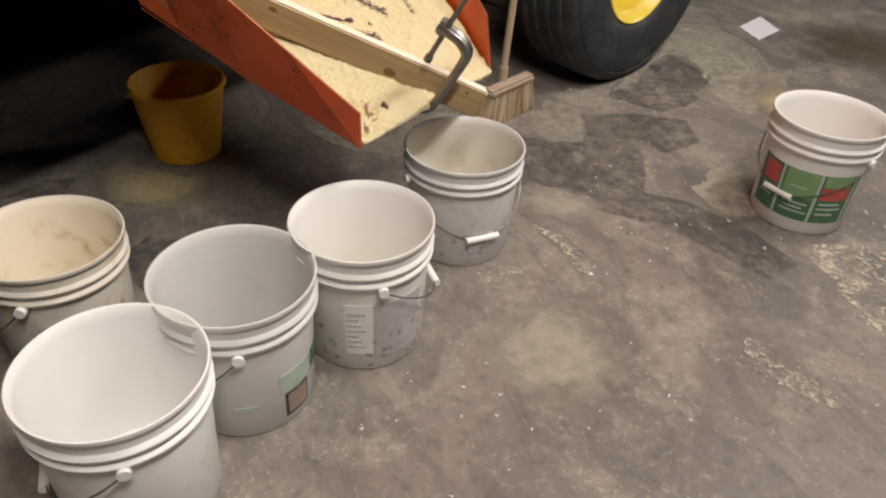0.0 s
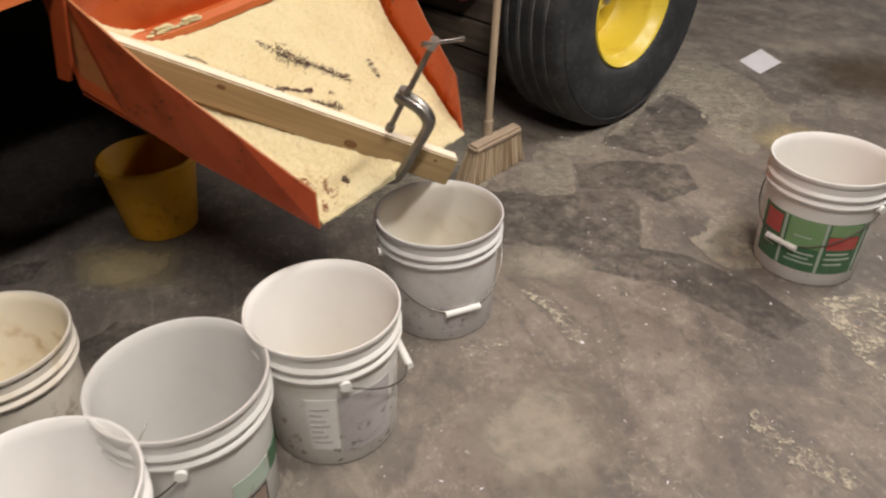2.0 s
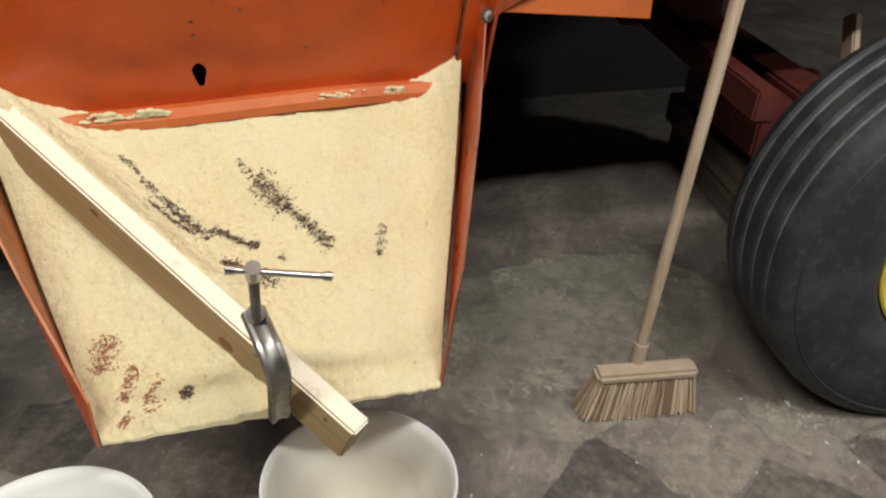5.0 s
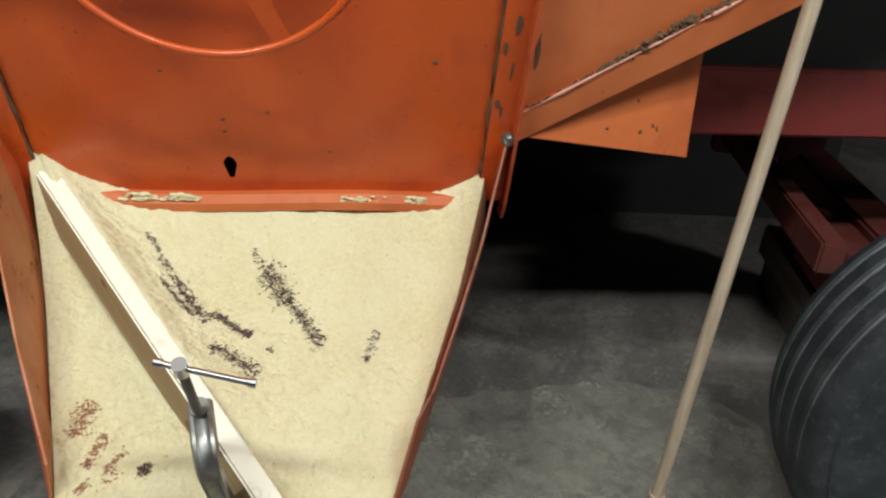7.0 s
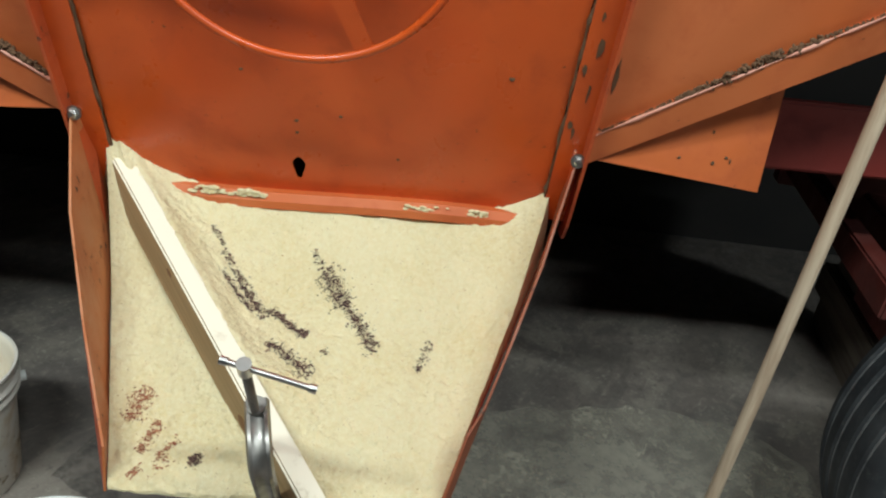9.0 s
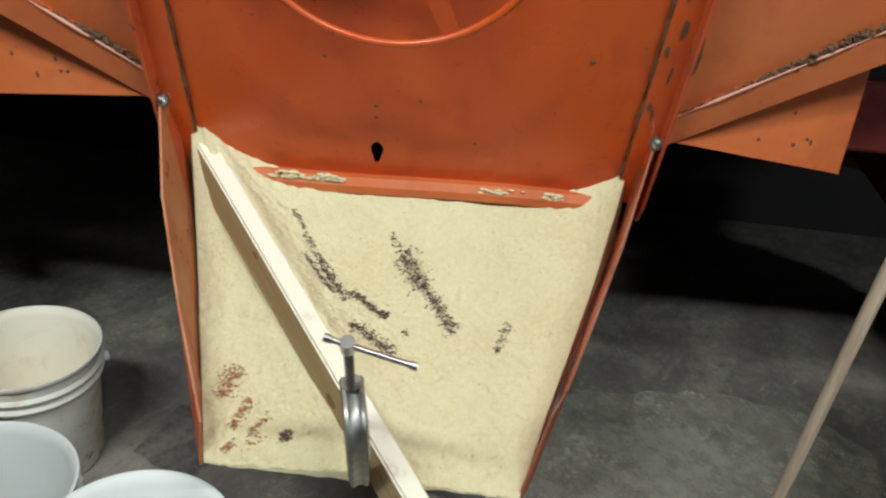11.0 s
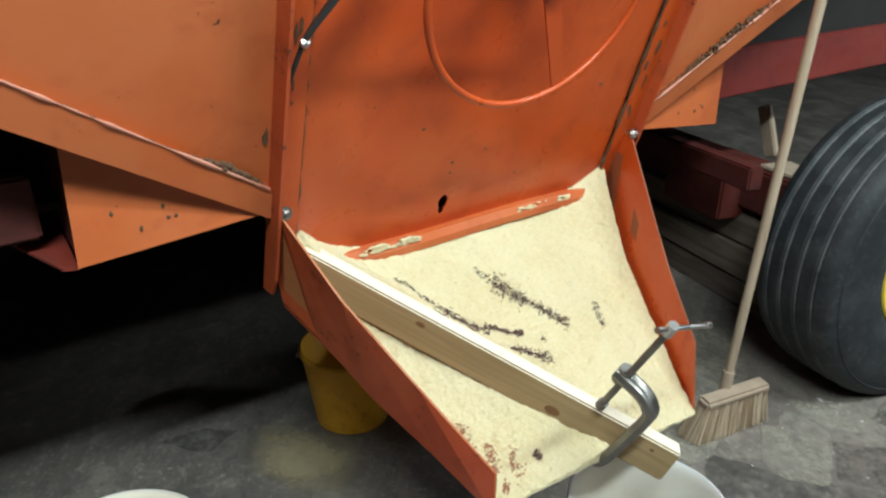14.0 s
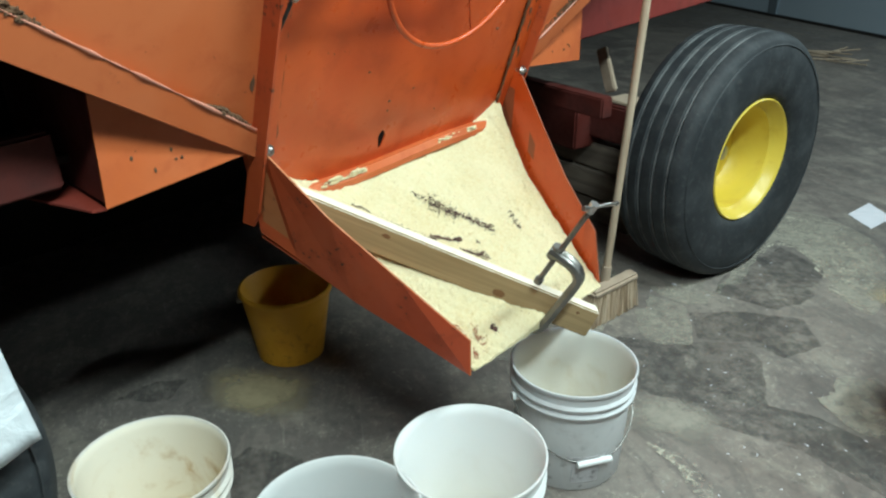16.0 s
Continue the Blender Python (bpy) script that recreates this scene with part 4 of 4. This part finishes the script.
def implement_wheel(label, x, y, yaw, R, W, rim, lean=0.0):
    w_ = thing("implement_wheel", label, "wheel", Matrix.Translation((x, y, R - 0.006)) @ Matrix.Rotation(radians(yaw), 4, "Z") @ Matrix.Rotation(radians(90 + lean), 4, "Y"))
    t = part("tyre", lathe(B(), tyre_profile(R, W, rim, (-0.56, -0.19, 0.19, 0.56)), 96), RUBBER, w_, "black ribbed implement tyre", True)
    part("bead_line", lathe(B(), [(R * 0.90, W * 0.965), (R * 0.905, W * 0.985), (R * 0.912, W * 0.962)], 96), RUBBER, t)
    for g in (-0.56, -0.19, 0.19, 0.56):
        c = g * W
        rr = R - 0.010 * g ** 2 - 0.0035
        part("groove_dust", lathe(B(), [(rr - 0.006, c - 0.0022), (rr, c - 0.0022), (rr, c + 0.0022), (rr - 0.006, c + 0.0022)], 96), GROOVE, t, "pale dust packed in a tread groove")
    zr = W * 0.78
    rimp = [(rim + 0.004, zr), (rim + 0.006, zr + 0.010), (rim + 0.001, zr + 0.014), (rim - 0.010, zr + 0.004), (rim - 0.018, zr - 0.03), (rim - 0.030, zr - 0.04), (rim - 0.036, -W * 0.20), (rim - 0.055, -W * 0.42), (0.085, -W * 0.46), (0.080, -W * 0.38), (0.0, -W * 0.38),
            (0.0, -W * 0.42), (0.080, -W * 0.50), (rim - 0.050, -W * 0.47), (rim - 0.030, -W * 0.20), (rim - 0.012, zr - 0.04), (rim - 0.007, zr - 0.004)]
    r_ = part("rim", lathe(B(), rimp, 64), RIM, w_, "yellow painted steel rim", True)
    hb = part("hub", lathe(B(), [(0, -W * 0.40), (0.055, -W * 0.39), (0.050, -W * 0.15), (0.030, -W * 0.08), (0.028, W * 0.06), (0, W * 0.09)], 24, loop=False), PLATED, r_, "greasy grey hub cap", True)
    for i in range(6):
        q = 2 * math.pi * i / 6
        part("wheel_nut", tube(B(), [(0.062 * math.cos(q), 0.062 * math.sin(q), -W * 0.40), (0.062 * math.cos(q), 0.062 * math.sin(q), -W * 0.24)], 0.011, 6), RIM, hb)
    return w_


implement_wheel("large ribbed tyre on a yellow rim, standing on the floor", 0.434, 2.897, -36.8, 0.470, 0.148, 0.228, 0.7)
W2 = MACH @ Vector((-1.46, 0.12, 0))
implement_wheel("ribbed black tyre beside the meal-stained bucket", W2.x, W2.y, -26.1, 0.473, 0.146, 0.226)

# ---- axle, rail pieces and cribbing behind the wheel ----
axle = thing("axle", "dark red steel axle beam behind the wheel", "axle", Matrix.Translation((0.431, 2.897, 0.465)) @ Matrix.Rotation(radians(141.4), 4, "Z"))
# beam and brackets use the red that has shade mixed in
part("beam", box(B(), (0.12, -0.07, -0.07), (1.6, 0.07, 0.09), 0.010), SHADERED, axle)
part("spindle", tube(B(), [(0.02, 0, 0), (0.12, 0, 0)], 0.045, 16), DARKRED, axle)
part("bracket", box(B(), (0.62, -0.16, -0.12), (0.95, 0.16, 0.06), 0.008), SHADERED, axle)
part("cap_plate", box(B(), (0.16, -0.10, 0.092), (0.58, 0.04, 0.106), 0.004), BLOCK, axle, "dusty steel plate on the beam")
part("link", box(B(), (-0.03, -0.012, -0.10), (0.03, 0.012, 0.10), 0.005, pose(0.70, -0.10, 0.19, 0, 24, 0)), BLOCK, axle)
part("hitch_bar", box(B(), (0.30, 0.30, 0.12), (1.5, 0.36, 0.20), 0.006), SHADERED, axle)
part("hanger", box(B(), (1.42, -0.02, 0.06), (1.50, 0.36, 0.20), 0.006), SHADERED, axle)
crib = thing("timber_cribbing", "stack of old grey timbers under the axle", "timber", Matrix.Translation((0.431, 2.897, 0)) @ Matrix.Rotation(radians(141.4), 4, "Z"))
for i, (x0, x1, y0) in enumerate(((0.36, 1.46, -0.10), (0.30, 1.50, -0.08), (0.38, 1.44, -0.11))):
    part("timber", box(B(), (x0, y0, 0.123 * i), (x1, y0 + 0.16, 0.123 * i + 0.118), 0.007), TIMBER, crib)

# ---- broom ----
broom = thing("push_broom", "worn push broom with a long wooden handle", "broom")
c0, c1 = Vector((-0.004, 2.225, 0)), Vector((0.142, 2.440, 0))
ax = (c1 - c0).normalized()
mid = (c0 + c1) / 2
broom.matrix_world = Matrix.Translation(mid) @ Matrix.Rotation(math.atan2(ax.y, ax.x), 4, "Z")
bm = box(B(), (-0.122, -0.024, 0.124), (0.122, 0.024, 0.150), 0.008, Matrix.Rotation(radians(8), 4, "X"))
part("block", bm, BLOCK, broom, "dusty wooden broom block")
bm = B()
rng = random.Random(8)
for i in range(2400):
    x, y = rng.uniform(-0.118, 0.118), rng.uniform(-0.024, 0.024)
    sx_, sy_ = 1.18 + rng.uniform(-0.05, 0.05), 1.3
    p0, p1 = Vector((x * 0.98, y * 0.85 - 0.016, 0.130)), Vector((x * sx_ + rng.uniform(-0.006, 0.006), y * sy_ + rng.uniform(-0.012, 0.012), rng.uniform(0.0, 0.012)))
    wv = Vector((0.0018, 0.0, 0)) if i % 2 else Vector((0, 0.0018, 0))
    q = [bm.verts.new(v_) for v_ in (p0 - wv, p0 + wv, p1 + wv * 1.2, p1 - wv * 1.2)]
    bm.faces.new(q)
part("bristles", bm, BRISTLE, broom, "splayed tan bristles")
inv = broom.matrix_world.inverted()
h0, h1 = inv @ Vector((0.057, 2.323, 0.140)), inv @ Vector((0.127, 2.313, 1.70))
part("handle", tube(B(), [h0.lerp(h1, t) for t in (0, 0.05, 0.3, 0.6, 0.9, 0.99, 1.0)], 0.0128, 14), ASH, broom, "weathered round wooden handle", True)
part("socket", tube(B(), [h0, h0.lerp(h1, 0.035), h0.lerp(h1, 0.04)], 0.017, 14), BLOCK, broom, smooth=True)

# ---- loose things on the floor ----
bm = B()
cs = [Vector((1.110, 3.590, 0.002)), Vector((1.173, 3.424, 0.002)), Vector((1.300, 3.590, 0.002)), Vector((1.240, 3.776, 0.002))]
gr = [[bm.verts.new((cs[0].lerp(cs[1], u)).lerp(cs[3].lerp(cs[2], u), v) + Vector((0, 0, 0.004 * abs(noise.noise((u * 3, v * 3, 2))) + 0.008 * max(0, u - 0.8)))) for u in [i / 6 for i in range(7)]] for v in [i / 6 for i in range(7)]]
for a, c in zip(gr, gr[1:]):
    for i in range(6):
        bm.faces.new((a[i], a[i + 1], c[i + 1], c[i]))
pp = part("paper_sheet", bm, PAPER)
sol = pp.modifiers.new("thick", "SOLIDIFY")
sol.thickness = 0.0006
tagged(pp, "small white sheet of paper lying on the concrete", "paper")

# empty sack hung from the hopper's flange
bm = B()
NU, NV = 30, 26
rows = []
for j in range(NV + 1):
    v = j / NV
    z = 0.62 + 0.66 * v + 0.010 * math.sin(5 * v)
    right_a = -1.005 - 0.07 * v
    row = []
    for i in range(NU + 1):
        u = i / NU
        a = right_a - 0.46 * u * (1 - 0.25 * v)
        fold = 0.016 * math.sin(9 * u + 4 * v) * (1 - 0.6 * v) + 0.02 * noise.noise((4 * u, 3 * v, 2))
        row.append(bm.verts.new(at(a, 0.085 + 0.04 * v + fold, z + 0.02 * noise.noise((3 * u, 0, 4)) * (1 - v))))
    rows.append(row)
for a, c in zip(rows, rows[1:]):
    for i in range(NU):
        bm.faces.new((a[i], a[i + 1], c[i + 1], c[i]))
sack = part("feed_sack", bm, SACK, smooth=True)
sack.matrix_world = MACH
sol = sack.modifiers.new("thick", "SOLIDIFY")
sol.thickness = 0.006
tagged(sack, "empty white woven plastic feed sack hung from the machine's flange", "sack")


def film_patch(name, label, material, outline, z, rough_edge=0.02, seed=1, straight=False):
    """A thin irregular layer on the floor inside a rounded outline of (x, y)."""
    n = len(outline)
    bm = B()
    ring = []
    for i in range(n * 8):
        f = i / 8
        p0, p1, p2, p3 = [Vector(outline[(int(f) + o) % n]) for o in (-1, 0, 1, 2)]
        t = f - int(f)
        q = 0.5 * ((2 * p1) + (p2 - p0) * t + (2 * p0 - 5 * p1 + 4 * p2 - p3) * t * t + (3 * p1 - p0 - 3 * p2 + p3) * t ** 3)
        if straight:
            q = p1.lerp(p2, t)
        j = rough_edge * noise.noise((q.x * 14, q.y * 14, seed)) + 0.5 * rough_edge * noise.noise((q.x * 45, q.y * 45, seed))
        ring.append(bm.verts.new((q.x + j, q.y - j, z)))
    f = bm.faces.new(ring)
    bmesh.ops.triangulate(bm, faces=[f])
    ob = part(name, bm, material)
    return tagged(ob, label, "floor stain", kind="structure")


def smear(name, rough, a, b, scale, most, lo, hi):
    # a worn layer, broken up all over by grain of two sizes
    k = Mat(name, rough)
    k.colour(k.mix(k.ramp(k.noise(30, 5, 0.7), 0.35, 0.7), a, b)).bump(k.noise(120, 4), 0.1, 0.001)
    broken = k.mul(k.mul(k.noise(scale, 6, 0.72, 0.6), 0.5), k.mul(k.noise(scale * 7, 5, 0.75), 0.5), "ADD")
    k.link(k.mul(k.ramp(broken, lo, hi), most), k.b.inputs["Alpha"])
    return k.m


# dark film for damp marks and for one painted bucket shadow
WET_SHADE = smear("dark damp and shadow smear", 0.5, (0.052, 0.049, 0.050), (0.095, 0.088, 0.082), 3.5, 0.46, 0.36, 0.60)
RUBBED = film("pale rubbed concrete", 0.8, (0.42, 0.38, 0.31), (0.32, 0.29, 0.24), 9, 0.72, 1.3, 0.92, 0.7)
CHALK = smear("chalky meal grit", 0.95, (0.60, 0.55, 0.44), (0.46, 0.42, 0.33), 9, 0.78, 0.47, 0.58)
SWEPT = smear("pale swept dust", 0.9, (0.44, 0.40, 0.32), (0.33, 0.30, 0.245), 4, 0.62, 0.36, 0.58)
OIL = film("brown oil stain", 0.5, (0.075, 0.048, 0.026), (0.12, 0.078, 0.042), 4, 0.6, 0.9, 0.7, 0.6)
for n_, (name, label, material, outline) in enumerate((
        ("damp_patch", "broad dark damp and shadow smear across the open floor", WET_SHADE, [(0.05, 2.19), (0.20, 2.20), (0.54, 2.26), (0.58, 2.16), (0.57, 1.92), (0.70, 1.90), (0.87, 1.78), (0.98, 1.63), (0.88, 1.54), (0.63, 1.73), (0.40, 1.79), (0.32, 1.88), (0.12, 1.88)]),
        ("damp_patch", "dark damp mark in front of the wheel", WET_SHADE, [(0.45, 2.61), (0.52, 2.82), (0.76, 3.11), (0.90, 2.93), (0.82, 2.68), (0.67, 2.53)]),
        ("damp_patch", "dark damp mark beside the broom", WET_SHADE, [(0.36, 2.43), (0.56, 2.49), (0.75, 2.48), (0.78, 2.31), (0.65, 2.20), (0.54, 2.27), (0.39, 2.25)]),
        # dark patch painted where the stained bucket's shadow falls
        ("damp_patch", "painted shadow of the stained bucket on the concrete", WET_SHADE, [(-0.86, 1.26), (-0.81, 1.36), (-0.66, 1.36), (-0.58, 1.24), (-0.72, 1.14)]),
        ("damp_patch", "dark damp mark under the machine", WET_SHADE, [(-1.31, 1.44), (-1.25, 1.55), (-1.16, 1.61), (-1.15, 1.49)]),
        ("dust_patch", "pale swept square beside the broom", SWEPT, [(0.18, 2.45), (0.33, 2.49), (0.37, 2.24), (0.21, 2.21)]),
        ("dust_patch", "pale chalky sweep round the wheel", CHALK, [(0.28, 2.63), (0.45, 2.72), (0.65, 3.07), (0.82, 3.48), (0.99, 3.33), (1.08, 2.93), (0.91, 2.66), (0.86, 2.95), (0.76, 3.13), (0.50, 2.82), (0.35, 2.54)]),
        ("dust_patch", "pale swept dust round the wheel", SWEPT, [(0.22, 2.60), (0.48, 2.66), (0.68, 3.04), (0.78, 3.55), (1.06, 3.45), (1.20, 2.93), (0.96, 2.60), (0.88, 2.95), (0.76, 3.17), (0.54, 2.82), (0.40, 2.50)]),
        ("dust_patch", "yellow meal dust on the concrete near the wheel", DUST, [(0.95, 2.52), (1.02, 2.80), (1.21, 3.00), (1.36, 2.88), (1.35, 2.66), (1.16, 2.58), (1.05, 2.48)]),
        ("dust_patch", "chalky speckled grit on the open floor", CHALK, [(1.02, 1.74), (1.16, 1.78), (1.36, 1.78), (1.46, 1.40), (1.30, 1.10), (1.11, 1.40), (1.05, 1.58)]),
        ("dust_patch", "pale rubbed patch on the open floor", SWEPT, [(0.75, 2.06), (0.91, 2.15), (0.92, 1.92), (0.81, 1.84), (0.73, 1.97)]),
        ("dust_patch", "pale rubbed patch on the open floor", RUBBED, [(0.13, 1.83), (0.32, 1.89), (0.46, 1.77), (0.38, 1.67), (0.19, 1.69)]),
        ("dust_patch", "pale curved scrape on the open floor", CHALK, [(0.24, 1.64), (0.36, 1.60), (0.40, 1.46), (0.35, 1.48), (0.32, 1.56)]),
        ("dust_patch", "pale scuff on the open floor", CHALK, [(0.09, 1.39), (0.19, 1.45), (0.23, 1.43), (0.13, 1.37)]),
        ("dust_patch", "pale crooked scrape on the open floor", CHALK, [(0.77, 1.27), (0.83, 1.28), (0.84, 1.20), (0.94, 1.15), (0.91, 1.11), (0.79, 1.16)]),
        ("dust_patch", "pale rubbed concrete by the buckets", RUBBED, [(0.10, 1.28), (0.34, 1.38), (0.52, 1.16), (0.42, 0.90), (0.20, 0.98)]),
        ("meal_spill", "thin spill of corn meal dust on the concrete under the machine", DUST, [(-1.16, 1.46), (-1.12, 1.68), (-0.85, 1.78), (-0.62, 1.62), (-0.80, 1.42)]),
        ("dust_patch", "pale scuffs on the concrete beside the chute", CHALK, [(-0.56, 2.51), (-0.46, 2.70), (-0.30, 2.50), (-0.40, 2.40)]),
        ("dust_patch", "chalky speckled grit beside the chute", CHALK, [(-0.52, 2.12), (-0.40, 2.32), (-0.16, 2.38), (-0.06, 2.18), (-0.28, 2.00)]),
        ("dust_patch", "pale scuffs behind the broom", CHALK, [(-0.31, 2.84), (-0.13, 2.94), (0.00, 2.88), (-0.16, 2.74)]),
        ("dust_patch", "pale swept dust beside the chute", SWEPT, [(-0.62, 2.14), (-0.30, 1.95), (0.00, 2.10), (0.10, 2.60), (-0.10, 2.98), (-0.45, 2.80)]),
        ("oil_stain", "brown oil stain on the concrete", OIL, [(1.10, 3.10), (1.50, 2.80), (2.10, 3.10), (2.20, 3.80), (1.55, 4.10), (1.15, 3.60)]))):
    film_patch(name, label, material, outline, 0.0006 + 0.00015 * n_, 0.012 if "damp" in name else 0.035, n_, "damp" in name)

# straw and sticks far out on the floor
sticks = thing("straw_heap", "few pale sticks and straws lying on the floor", "debris", pose(1.717, 7.735, 0))
rng = random.Random(77)
for i in range(14):
    q, l_ = rng.uniform(-0.9, 0.9), rng.uniform(0.15, 0.45)
    p = Vector((rng.uniform(-0.22, 0.15), rng.uniform(-0.3, 0.35), 0.008 + 0.006 * (i % 4)))
    part("stick", tube(B(), [p, p + Vector((l_ * math.cos(q), l_ * math.sin(q), 0.01 * (i % 3)))], 0.007, 6), ASH, sticks)

bm = B()
rng = random.Random(31)
for i in range(420):
    x, y = rng.uniform(-0.1, 1.9), rng.uniform(0.5, 3.4)
    r = rng.uniform(0.001, 0.0035) * (2.2 if i % 29 == 0 else 1)
    mm = pose(x, y, r * 0.3, rng.uniform(-15, 15), rng.uniform(-15, 15), rng.random() * 360) @ Matrix.Diagonal((r * rng.uniform(1, 3), r, r * 0.4, 1))
    vs = [bm.verts.new(mm @ Vector(p)) for p in ((1, 0, -0.5), (-0.6, 0.9, -0.5), (-0.7, -0.8, -0.5), (0, 0, 0.9))]
    for f in ((0, 1, 3), (1, 2, 3), (2, 0, 3), (0, 2, 1)):
        bm.faces.new([vs[i_] for i_ in f])
crumbs = part("floor_crumbs", bm, PAPER)
tagged(crumbs, "pale crumbs and chips scattered on the concrete", "debris", kind="stuff")
